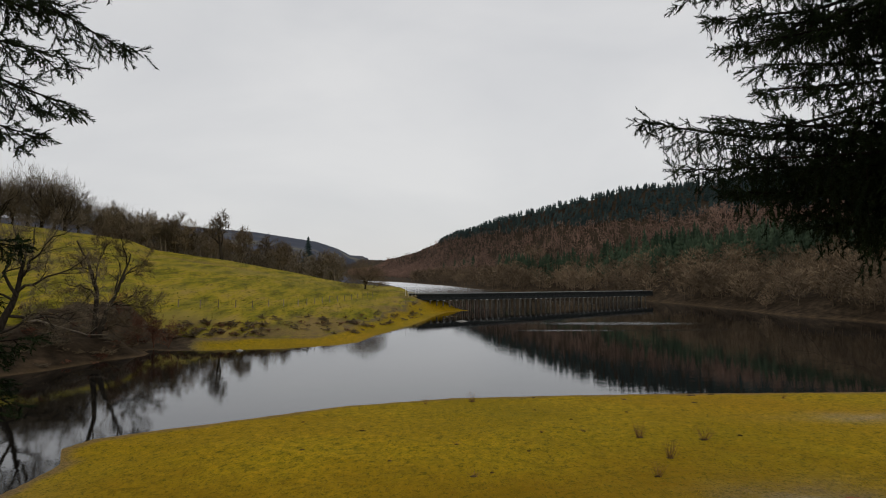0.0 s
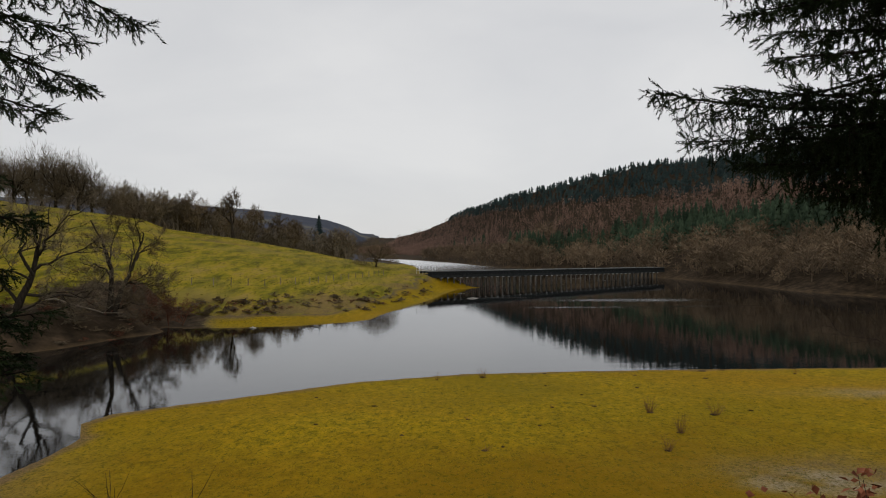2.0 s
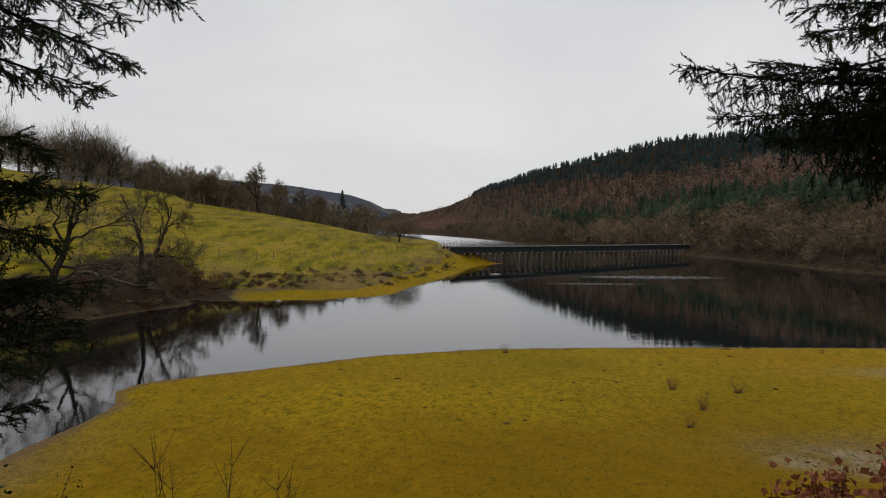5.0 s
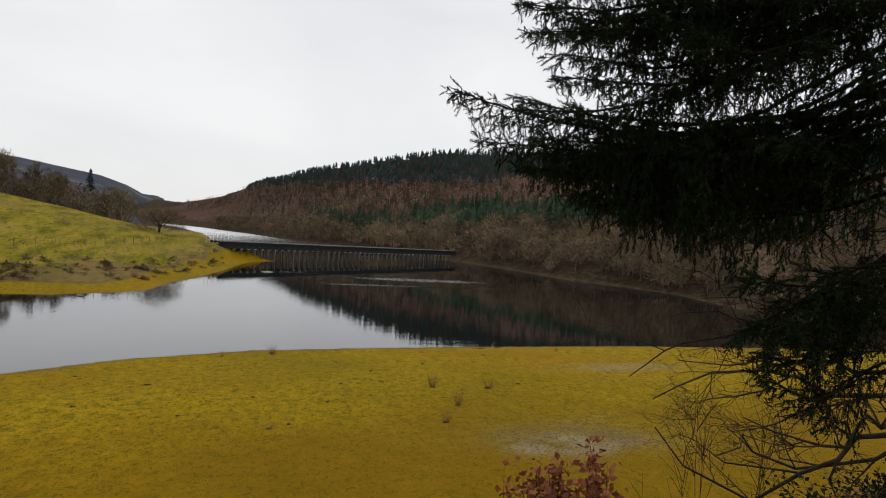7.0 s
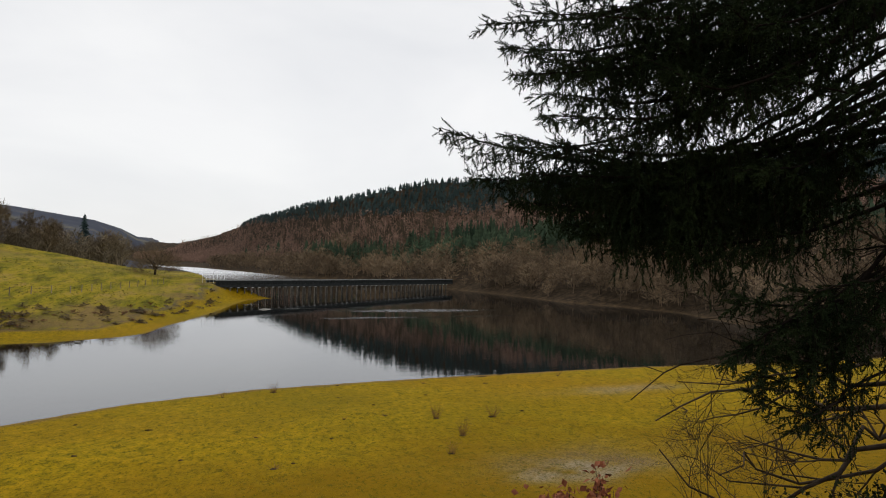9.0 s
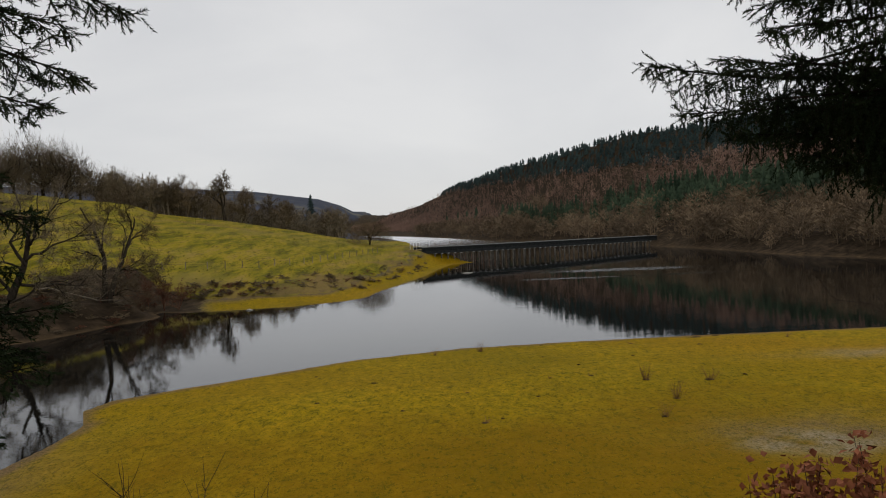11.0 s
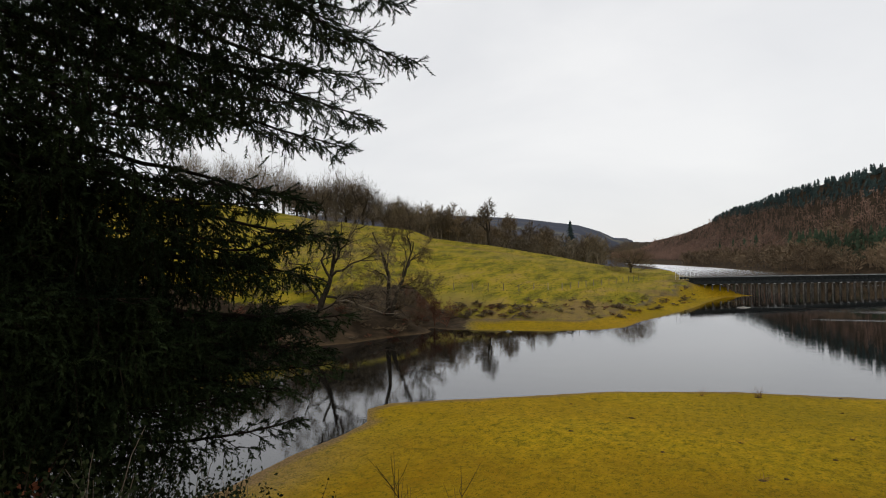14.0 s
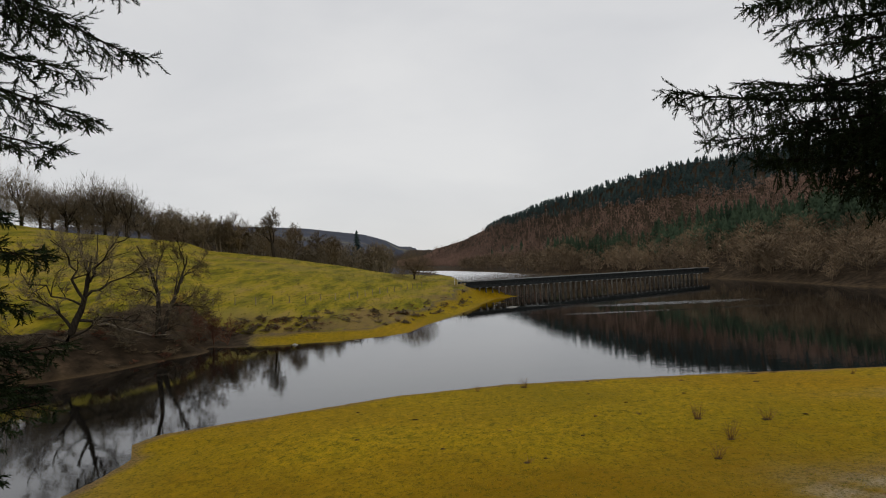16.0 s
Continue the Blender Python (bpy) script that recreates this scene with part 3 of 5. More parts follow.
def round_tree(seed, label, h, w, n, twig, group="", dome=0.12):
    """A bare tree whose limbs carry a full rounded crown of twigs."""
    rng = np.random.default_rng(seed)
    t = thing("bare_tree", label, "tree", group=group)
    s, tips = Soup(), []
    s.tube([(0, 0, -0.4), (0.1, 0, 0.16 * h), (0, 0.1, 0.34 * h)], [0.030 * h, 0.022 * h, 0.016 * h], 7)
    for k in range(9):
        a, e = k * 2.4 + rng.random(), 0.25 + 0.95 * rng.random()
        end = np.array([math.cos(a) * math.cos(e) * w * 0.8, math.sin(a) * math.cos(e) * w * 0.8, 0.36 * h + math.sin(e) * h * 0.5])
        gnarl(s, tips, rng, (0, 0, h * (0.10 + 0.24 * rng.random())), end, 0.012 * h, 0, 2, 4)
    part_mesh("trunk", s.mesh("trunk", BARK, True), t)
    c = Soup()
    th, mu = rng.random(n) * 6.283, rng.random(n) ** 0.8
    k = 0.45 + 0.55 * rng.random(n) ** 0.6
    lump = 1 + 0.16 * np.sin(th * 3 + seed) * np.sin(mu * 7 + 1) + 0.10 * np.sin(th * 7 + mu * 9)
    rad = np.sqrt(1 - mu ** 2) * k * lump
    out = np.stack([rad * np.cos(th) * w, rad * np.sin(th) * w, h * dome + (h * (0.9 - dome)) * mu * k * lump], 1)
    base = out * (0.86, 0.86, 0.93)
    tip = out + rng.normal(size=(n, 3)) * 0.03 * h + np.array([0, 0, 0.03 * h])
    c.blades(base, tip, 0.0040 * h + 0.012, rng)
    part_mesh("crown", c.mesh("crown", twig), t, "dome of fine leafless twigs")
    return t


rnd = random.Random(5)

def gnarl(s, tips, rng, a, b, r, lev, last=3, side_n=5, wig=0.11):
    """A crooked bare limb from a to b with side limbs; the outermost ends go into tips."""
    a, b = np.array(a, float), np.array(b, float)
    l = np.linalg.norm(b - a)
    k = 9 if lev == 0 else 6
    q = np.linspace(0, 1, k)
    p = a + (b - a) * q[:, None] + np.cumsum(rng.normal(size=(k, 3)) * wig * l / 4, 0) * np.sin(math.pi * q)[:, None]
    s.tube(p, np.maximum(r * (1 - 0.8 * q), 0.22 * r), 6 if lev == 0 else 4 if lev == 1 else 3)
    if lev >= last:
        tips.append((p[0], p[-1]))
        return
    for c in range(side_n):
        f = 0.22 + 0.78 * (c + rng.random()) / side_n
        i = min(int(f * (k - 1)), k - 2)
        d = (p[i + 1] - p[i]) / np.linalg.norm(p[i + 1] - p[i])
        w = rng.normal(size=3)
        w -= d * w.dot(d)
        nd = d * 0.75 + w / (np.linalg.norm(w) + 1e-9) * (0.7 + 0.3 * rng.random()) + np.array([0, 0, 0.12])
        nd /= np.linalg.norm(nd)
        gnarl(s, tips, rng, p[i], p[i] + nd * l * (0.34 + 0.24 * rng.random()), r * (1 - 0.8 * f) * 0.62 + 0.001, lev + 1, last, side_n, wig)


def limbed_tree(label, az, d, stems, limbs, seed, twig, twigs=9, twig_w=0.026, twig_l=1.1):
    """An old bare tree: stems as lines and limbs as ends, in metres across (x) and up (z) from its foot."""
    rng = np.random.default_rng(seed)
    x, y = polar(az, d)
    t = thing("bare_tree", label, "tree", (x, y, gz(x, y) - 0.3))
    t.rotation_euler.z = -radians(az)
    for line, r in stems:
        p = np.array([(a, rng.normal() * 0.25 * (i > 0), b) for i, (a, b) in enumerate(line)])
        q = np.linspace(0, 1, len(p))
        qq = np.linspace(0, 1, 12)
        p = np.stack([np.interp(qq, q, p[:, k]) for k in range(3)], 1) + rng.normal(size=(12, 3)) * 0.07 * (qq[:, None] > 0)
        s = Soup()
        s.tube(p, r * (1 - 0.8 * qq) + 0.35 * r * np.exp(-qq * 14), 9)
        part_mesh("trunk", s.mesh("trunk", BARK, True), t)
    fine = Soup()
    for (ax, az_), (bx, bz), r in limbs:
        s, tips = Soup(), []
        gnarl(s, tips, rng, (ax, 0, az_), (bx, rng.normal() * 2.2, bz), r, 0, wig=0.19)
        part_mesh("limb", s.mesh("limb", BARK, True), t)
        a, b = np.repeat(np.array([u for u, _ in tips]), twigs, 0), np.repeat(np.array([v for _, v in tips]), twigs, 0)
        f = rng.random((len(a), 1))
        base = a + (b - a) * f
        v = (b - a) / (np.linalg.norm(b - a, axis=1)[:, None] + 1e-9) + rng.normal(size=a.shape) * 0.6 + np.array([0, 0, 0.15])
        fine.blades(base, base + v / np.linalg.norm(v, axis=1)[:, None] * twig_l * (0.4 + 0.6 * rng.random((len(a), 1))), twig_w, rng)
    part_mesh("crown", fine.mesh("crown", twig), t, "haze of fine leafless twigs")
    return t


# big bank trees over the inlet
limbed_tree("old bare oak with crooked spreading limbs on the bank", -37.3, 77, [([(0, -0.3), (2.0, 4.1), (2.9, 7.2), (3.3, 10.5)], 0.46)], [
    ((2.0, 3.4), (9.6, 5.8), 0.19), ((1.0, 1.6), (8.0, 2.0), 0.13), ((3.1, 7.6), (4.2, 13.2), 0.19), ((2.7, 6.0), (8.6, 9.6), 0.17), ((1.2, 2.6), (-3.5, 6.5), 0.18),
    ((2.6, 5.4), (-0.4, 12.0), 0.18), ((2.9, 7.0), (7.2, 12.6), 0.16), ((0.6, 1.2), (-5.2, 3.2), 0.15), ((2.3, 5.0), (-3.2, 9.6), 0.14), ((3.1, 8.5), (1.6, 13.4), 0.12)], 11, TWIG, twigs=12)
limbed_tree("bare twin-stemmed tree with tan twigs on the bank", -30.1, 84, [([(0, -0.3), (0.2, 5.5), (-0.7, 9.3), (-2.0, 11.8)], 0.34), ([(0.35, -0.3), (1.5, 4.1), (2.8, 6.9), (3.8, 10.4)], 0.34)], [
    ((1.5, 4.1), (6.2, 4.9), 0.13), ((0.7, 0.9), (4.2, 1.4), 0.10), ((0.1, 5.0), (-3.2, 6.8), 0.12), ((2.8, 6.9), (5.6, 9.4), 0.12), ((0.0, 7.0), (1.0, 12.2), 0.12),
    ((0.15, 3.0), (-3.0, 4.5), 0.10), ((0.1, 6.0), (-2.8, 9.8), 0.12), ((2.1, 5.5), (1.5, 11.0), 0.12), ((3.4, 9.0), (2.6, 13.0), 0.10), ((1.2, 3.2), (4.6, 6.6), 0.10)], 12, TWIG_TAN, twigs=9)
g_top = "bare trees on the hilltop"
tops = [round_tree(13, "bare tree with a dense rounded crown on the hilltop", 13, 5.2, 3600, TWIG, g_top), round_tree(15, "broad bare tree with a domed crown on the hilltop", 12, 5.8, 3600, TWIG, g_top)]
plant(tops[0], *polar(-35.8, 212), scale=1.2, first=True)
plant(tops[1], *polar(-37.6, 216), scale=1.3, first=True)
for az, d, s in ((-36.6, 208, 1.0), (-34.8, 222, 1.35), (-33.0, 225, 1.3), (-38.4, 205, 0.9), (-33.9, 214, 1.2), (-32.3, 210, 1.15), (-31.4, 216, 0.9), (-39.6, 212, 1.2), (-42.0, 208, 1.2), (-30.2, 212, 0.8), (-28.9, 216, 0.85), (-27.9, 210, 0.75), (-44.5, 208, 1.1), (-47.5, 205, 1.1)):
    plant(rnd.choice(tops), *polar(az, d), scale=s, turn=rnd.random() * 6.3, wide=1.05)
red = bare_tree(14, "haze of reddish leafless saplings beside the inlet", height=6.0, spread=0.7, levels=3, twigs=9, twig=TWIG_RED, bark=TWIG_RED, twig_w=0.02, fork=0.0, thick=0.5, lean=0.2, group="reddish saplings by the inlet")
plant(red, *polar(-25.6, 88), first=True)
for az, d, s in ((-24.6, 87, 0.8), (-26.8, 90, 0.95), (-28.2, 95, 0.8), (-27.4, 86, 0.6)):
    plant(red, *polar(az, d), scale=s, turn=rnd.random() * 6.3)

# trees along the top of the pasture
b1 = bare_tree(21, "bare hedgerow tree at the top of the pasture", height=11, spread=0.6, levels=3, twigs=14, twig_w=0.05, bark=TWIG, group="trees at the pasture's top")
b2 = bare_tree(22, "slender bare tree with tan twigs at the top of the pasture", height=12, spread=0.45, levels=3, twigs=14, twig_w=0.05, bark=TWIG, twig=TWIG_TAN, group="trees at the pasture's top")
b3 = bare_tree(23, "tall thin bare tree standing above the hedge", height=13, spread=0.5, levels=3, twigs=10, twig_w=0.09, fork=0.45, thick=1.5)
plant(b1, *polar(-25.2, 205), first=True)
plant(b2, *polar(-24.3, 212), first=True)
plant(b3, *polar(-20.3, 196), scale=1.3, first=True)
for az, d, k in ((-26.4, 202, 1.15), (-25.7, 208, 1.3), (-24.9, 204, 1.2), (-24.2, 210, 1.25), (-23.5, 206, 1.05), (-28.0, 200, 1.1), (-22.6, 212, 0.95)):
    plant(rnd.choice((b1, b2)), *polar(az, d), scale=k, turn=rnd.random() * 6.3, wide=1.15)
for k in range(42):
    az = -10.2 - 20 * rnd.random() ** 1.25
    d = 203 + 70 * rnd.random()
    plant(rnd.choice((b1, b2)), *polar(az, d), scale=0.7 + 0.55 * rnd.random(), turn=rnd.random() * 6.3, wide=1.2)
# round tree by the bridge end, tall conifer beyond
c1 = round_tree(31, "round-crowned bare tree near the bridge end", 7.8, 5.2, 5200, TWIG_TAN, dome=0.08)
plant(c1, *polar(-7.4, 164), first=True, wide=1.3, scale=1.05)


def cast_by_tree(me, casts):
    """One lightness value for all the corners of a tree."""
    ca = me.color_attributes.new("cast", "FLOAT_COLOR", "POINT")
    v = np.repeat(np.clip([c for _, c in casts], 0, 1), [n for n, _ in casts]).astype(np.float32)
    ca.data.foreach_set("color", np.stack([v, v, v, np.ones_like(v)], 1).ravel())
    return me


def conifer_soup(s, rng, x, y, z, h, w, tiers=7, sides=9):
    """Ragged drooping tiers round a stem."""
    s.tube([(x, y, z), (x, y, z + h * 0.95)], [h * 0.018, 0.02], 4)
    for t in range(tiers):
        f = t / tiers
        zt = z + h * (0.10 + 0.86 * (f + 1.35 / tiers))
        zb = z + h * (0.10 + 0.86 * f)
        rad = w * (1 - f) ** 0.85 + 0.05 * w
        th = np.sort(rng.random(sides)) * 6.283
        rr = rad * (0.65 + 0.5 * rng.random(sides))
        tip = np.stack([x + rr * np.cos(th), y + rr * np.sin(th), zb - 0.25 * rad * rng.random(sides)], 1)
        v = np.concatenate([[[x, y, min(zt, z + h)]], tip, np.stack([x + 0.45 * rr * np.cos(th + 0.35), y + 0.45 * rr * np.sin(th + 0.35), np.full(sides, zb + 0.12 * h / tiers)], 1)])
        a = np.arange(sides)
        s.add(v, np.concatenate([np.stack([np.zeros(sides, int), 1 + a, 1 + sides + a], 1), np.stack([np.zeros(sides, int), 1 + sides + a, 1 + (a + 1) % sides], 1)]))


def lone_conifer(az, d, h, w, label):
    x, y = polar(az, d)
    s = Soup()
    rng = np.random.default_rng(int(d))
    conifer_soup(s, rng, 0, 0, 0, h, w, 16, 15)
    t = thing("conifer_tree", label, "tree", (x, y, gz(x, y) - 0.3))
    part_mesh("crown", cast_by_tree(s.mesh("crown", PINE_HAZY), [(s.n, 0.4)]), t, "dark green tapering crown")
    tr = Soup()
    tr.tube([(0, 0, 0), (0, 0, h * 0.3)], [h * 0.022, h * 0.015], 8)
    part_mesh("trunk", tr.mesh("trunk", BARK), t)


lone_conifer(-12.7, 285, 21.5, 5.6, "tall dark conifer rising above bare trees")

# ---- woods ----
def spread_points(rng, n, az0, az1, u0, u1, d0=60, d1=1300):
    """Random places on the right hillside: azimuth and share of the way from shore to crest."""
    az = az0 + (az1 - az0) * rng.random(n)
    d = d0 + (d1 - d0) * np.sqrt(rng.random(n))
    x, y = d * np.sin(np.radians(az)), d * np.cos(np.radians(az))
    z, sd, _, _ = lay(x, y)
    top_d = crest_range(az)
    u = sd / np.maximum(top_d - np.clip(d - sd, 40, None), 50)
    keep = (sd > 2.5) & (side(x, y) > 0.9) & (u > u0) & (u < u1) & (y > 62)
    return x[keep], y[keep], z[keep], az[keep], u[keep], d[keep]


def far_copse():
    """The bare wood behind the pasture."""
    rng = np.random.default_rng(45)
    s = Soup()
    casts = []
    for k in range(430):
        az, d = -9.8 - 20 * rng.random() ** 1.1, 208 + 120 * rng.random()
        was = s.n
        x, y = polar(az, d)
        if wob(x, y, 14) < -0.45:
            continue
        h = (5.5 + 4.5 * rng.random() ** 1.5) * (1 + 0.25 * wob(x, y, 21)) * (1.25 if az < -22.5 or az > -15 else 1.0)
        puff(s, rng, x, y, gz(x, y), h, h * (0.30 + 0.12 * rng.random()), 110)
        casts.append((s.n - was, rng.random()))
    tagged(new("bare_copse", cast_by_tree(s.mesh("bare_copse", COPSE), casts)), "grey-brown bare wood behind the pasture", "woodland", kind="stuff")


def wood_of(name, label, mat, kind_of, seed, n, zone, az=(-9, 66), u=(0, 1.05), h=(9, 14), w=0.28, blades=34, d=(60, 1300)):
    rng = np.random.default_rng(seed)
    x, y, z, a, uu, d = spread_points(rng, n, az[0], az[1], u[0], u[1], *d)
    keep = zone(x, y, a, uu, rng)
    s = Soup()
    casts = []
    for X, Y, Z, D in zip(x[keep], y[keep], z[keep], d[keep]):
        was = s.n
        H = h[0] + (h[1] - h[0]) * rng.random()
        if kind_of == "conifer":
            conifer_soup(s, rng, X, Y, Z - 1.0, H + 1.0, H * w, *((3, 5) if D > 550 or H < 6.3 else (6, 7)))
        else:
            puff(s, rng, X, Y, Z, H, H * w * (0.8 + 0.4 * rng.random()), int(blades * (3.6 if D < 220 else 2.4 if D < 340 else 1.0)))
        casts.append((s.n - was, 0.5 + 0.15 * rng.normal() + 0.32 * float(patch(X, Y))))
    ob = new(name, cast_by_tree(s.mesh(name, mat), casts))
    return tagged(ob, label, "woodland", kind="stuff")


def patch(x, y):
    return wob(x, y, 30) + 0.6 * wob(x + 90, y - 40, 12)


def green_zone(x, y, a, u, rng):
    lo = np.interp(a, [5, 9, 14, 20, 30, 60], [0.24, 0.12, 0.10, 0.14, 0.24, 0.3])
    hi = np.interp(a, [5, 9, 14, 20, 30, 60], [0.24, 0.22, 0.30, 0.42, 0.40, 0.4])
    return (u > lo + 0.04 * patch(x, y)) & (u < hi + 0.05 * patch(x, y)) & (patch(x + 30, y) > -0.9)


def pine_zone(x, y, a, u, rng):
    return u > np.interp(a, [-9, 0, 4, 12, 22, 60], [0.98, 0.93, 0.80, 0.70, 0.66, 0.62]) + 0.03 * patch(x, y)


def larch_zone(x, y, a, u, rng):
    lo = np.interp(a, [-9, 0, 8, 20, 60], [0.06, 0.10, 0.20, 0.26, 0.34])
    return ~pine_zone(x, y, a, u, rng) & ~green_zone(x, y, a, u, rng) & (u > lo + 0.04 * patch(x, y))


def broad_zone(x, y, a, u, rng):
    lo = np.interp(a, [-9, 0, 8, 20, 60], [0.06, 0.10, 0.20, 0.26, 0.34])
    return ~green_zone(x, y, a, u, rng) & (u < lo + 0.04 * patch(x, y)) & (a > -3)


far_copse()
wood_of("pine_wood", "dark green conifer plantation along the hill crest", PINE_HAZY, "conifer", 41, 120000, pine_zone, h=(2.4, 4.4), w=0.48, d=(200, 900))
wood_of("spruce_wood", "mixed green conifers among bare trees on the hillside", PINE_LIGHT, "conifer", 42, 40000, green_zone, h=(6, 12), w=0.25, d=(60, 700))
wood_of("larch_wood", "bare russet larch plantation on the hillside", LARCH, "larch", 43, 95000, larch_zone, h=(4.5, 8), w=0.36, blades=12)
wood_of("broadleaf_wood", "bare brown broadleaf wood above the shore", BROAD, "broad", 44, 15000, broad_zone, h=(6, 12), w=0.46, blades=40, d=(60, 900))
wood_of("shore_wood", "low bare trees and scrub crowding the far shore", BROAD, "broad", 46, 5500, lambda x, y, a, u, rng: shore_distance(x, y) < 40 + 18 * patch(x, y), az=(4, 66), h=(2.5, 10), w=0.5, blades=34, d=(70, 420))


# ---- near spruces framing the view ----
def sprig_template(rng, n=15):
    """A stubby needled twig along +x, one unit long."""
    x = (np.arange(n) + rng.random(n)) / n
    th = np.arange(n) * 2.4 + rng.random(n)
    rad = np.stack([np.zeros(n), np.cos(th), np.sin(th)], 1)
    base = np.stack([x * 0.88, np.zeros(n), np.zeros(n)], 1)
    tip = base + 0.24 * (0.8 + 0.4 * rng.random(n))[:, None] * (rad * 0.72 + np.array([0.70, 0, 0]))
    wid = np.cross(tip - base, rad + np.array([0.3, 0.2, 0.1]))
    wid *= 0.05 / np.linalg.norm(wid, axis=1)[:, None]
    v = np.stack([base - wid, base + wid, tip], 1).reshape(-1, 3)
    stem = np.array([(0, -0.02, 0), (0, 0.02, 0), (1, 0, 0), (0, 0, -0.02), (0, 0, 0.02), (1, 0, 0)])
    v = np.concatenate([v, stem])
    return v, np.arange(len(v)).reshape(-1, 3)


SPRIGS = [sprig_template(np.random.default_rng(60 + k)) for k in range(3)]


def needle_mesh(name, pos, way, length, rng):
    pos, way, length = np.array(pos), np.array(way), np.array(length)
    way /= np.linalg.norm(way, axis=1)[:, None] + 1e-9
    b = np.cross(way, rng.normal(size=way.shape))
    b /= np.linalg.norm(b, axis=1)[:, None] + 1e-9
    c = np.cross(way, b)
    vs, fs, off = [], [], 0
    for k, (tv, tf) in enumerate(SPRIGS):
        i = np.arange(k, len(pos), len(SPRIGS))
        if not len(i):
            continue
        v = pos[i, None, :] + length[i, None, None] * (tv[None, :, :1] * way[i, None, :] + tv[None, :, 1:2] * b[i, None, :] + tv[None, :, 2:] * c[i, None, :])
        f = tf[None] + (np.arange(len(i)) * len(tv))[:, None, None] + off
        vs.append(v.reshape(-1, 3))
        fs.append(f.reshape(-1, 3))
        off += len(i) * len(tv)
    return mesh_of(name, np.concatenate(vs), np.concatenate(fs), NEEDLE_SHADED)


DOWN = np.array([0, 0, -1.0])


def spruce_branch(tree, rng, start, tip, sag=0.35, dens=1.0, drape=0.6, bare=0.25):
    """A bough that dips and turns up at its tip, with side shoots and curtains of hanging, needled twigs."""
    start, tip = np.array(start, float), np.array(tip, float)
    n = 22
    s = np.linspace(0, 1, n)
    run = np.linalg.norm(tip - start)
    p = start + (tip - start) * s[:, None]
    p[:, 2] -= sag * np.sin(math.pi * s ** 1.15)
    p += np.cumsum(rng.normal(size=(n, 3)) * 0.014, 0) * (1 - s[:, None]) * s[:, None] * 4
    wood = Soup()
    p += (np.sin(s * 9 + rng.random() * 6)[:, None] * rng.normal(size=3) * 0.05) * s[:, None]
    wood.tube(p, 0.0075 * run * (1 - s) ** 0.8 + 0.004, 5)
    pos, way, length = [], [], []

    def finger(at, d, l):
        pos.append(at)
        way.append(d)
        length.append(l)

    m = max(8, int(run * 12.5 * dens))
    for c in range(m):
        f = 0.10 + 0.90 * (c + rng.random()) / m
        i = min(int(f * (n - 1)), n - 2)
        a = p[i] + (p[i + 1] - p[i]) * (f * (n - 1) - i)
        d = p[i + 1] - p[i]
        d /= np.linalg.norm(d)
        h = np.cross(d, [0, 0, 1.0])
        h /= np.linalg.norm(h)
        l = (0.10 + 0.17 * run * (1 - f) ** 0.8) * (0.6 + 0.7 * rng.random())
        dl = d * (0.6 + 0.25 * f) + h * (1 if c % 2 else -1) * (0.9 - 0.3 * f) + DOWN * (rng.random() * 1.0 - 0.35)
        dl /= np.linalg.norm(dl)
        k = max(3, int(l / 0.085) + 1)
        q = np.linspace(0, 1, k)[:, None]
        pts = a + dl * l * q + DOWN * 0.35 * l * q * (1.15 - q) + np.cumsum(rng.normal(size=(k, 3)) * 0.010, 0)
        wood.tube(pts, np.linspace(0.0055, 0.002, k), 3)
        leafy = f > bare + 0.15 * rng.random()
        for j in range(1, k):
            dj = pts[j] - pts[j - 1]
            dj = dj / (np.linalg.norm(dj) + 1e-9)
            if leafy or j == k - 1:
                w = np.cross(dj, [0, 0, 1.0])
                for sd_ in (-1, 1):
                    finger(pts[j] - dj * 0.04 * rng.random(), dj * 0.75 + w * sd_ * (0.5 + 0.4 * rng.random()) + DOWN * (rng.random() * 1.1 - 0.25), 0.10 + 0.07 * rng.random())
            if rng.random() < 0.80 * (1.0 if leafy else 0.6):
                hl = drape * (0.25 + 0.75 * rng.random()) * min(1.0, 0.12 + 2.4 * (1 - f))
                g = max(2, int(hl / 0.062))
                st = pts[j] + DOWN * hl * np.linspace(0, 1, g)[:, None] + np.cumsum(rng.normal(size=(g, 3)) * 0.016, 0)
                wood.blades(st[:1], st[-1:], 0.007, rng)
                if leafy or rng.random() < 0.55:
                    for e in range(1, g):
                        finger(st[e - 1], DOWN + rng.normal(size=3) * 0.42, 0.10 + 0.07 * rng.random())
        finger(pts[-1], pts[-1] - pts[-2], 0.10)
    # upturned end shoots
    for f in np.linspace(0.72, 1.0, 9):
        i = min(int(f * (n - 1)), n - 2)
        d = p[i + 1] - p[i]
        d /= np.linalg.norm(d)
        h = np.cross(d, [0, 0, 1.0])
        for e in (-0.7, 0.7):
            finger(p[i], d * 0.9 + h * e * rng.random() + DOWN * (rng.random() * 0.7 - 0.45), 0.09 + 0.04 * rng.random())
    finger(p[-1] - 0.02 * d, d, 0.13)
    br = part_mesh("branch", wood.mesh("branch", BARK_SHADED), tree)
    part_mesh("needles", needle_mesh("needles", pos, way, length, rng), br, "drooping green spruce needles, darkened for forest shade")


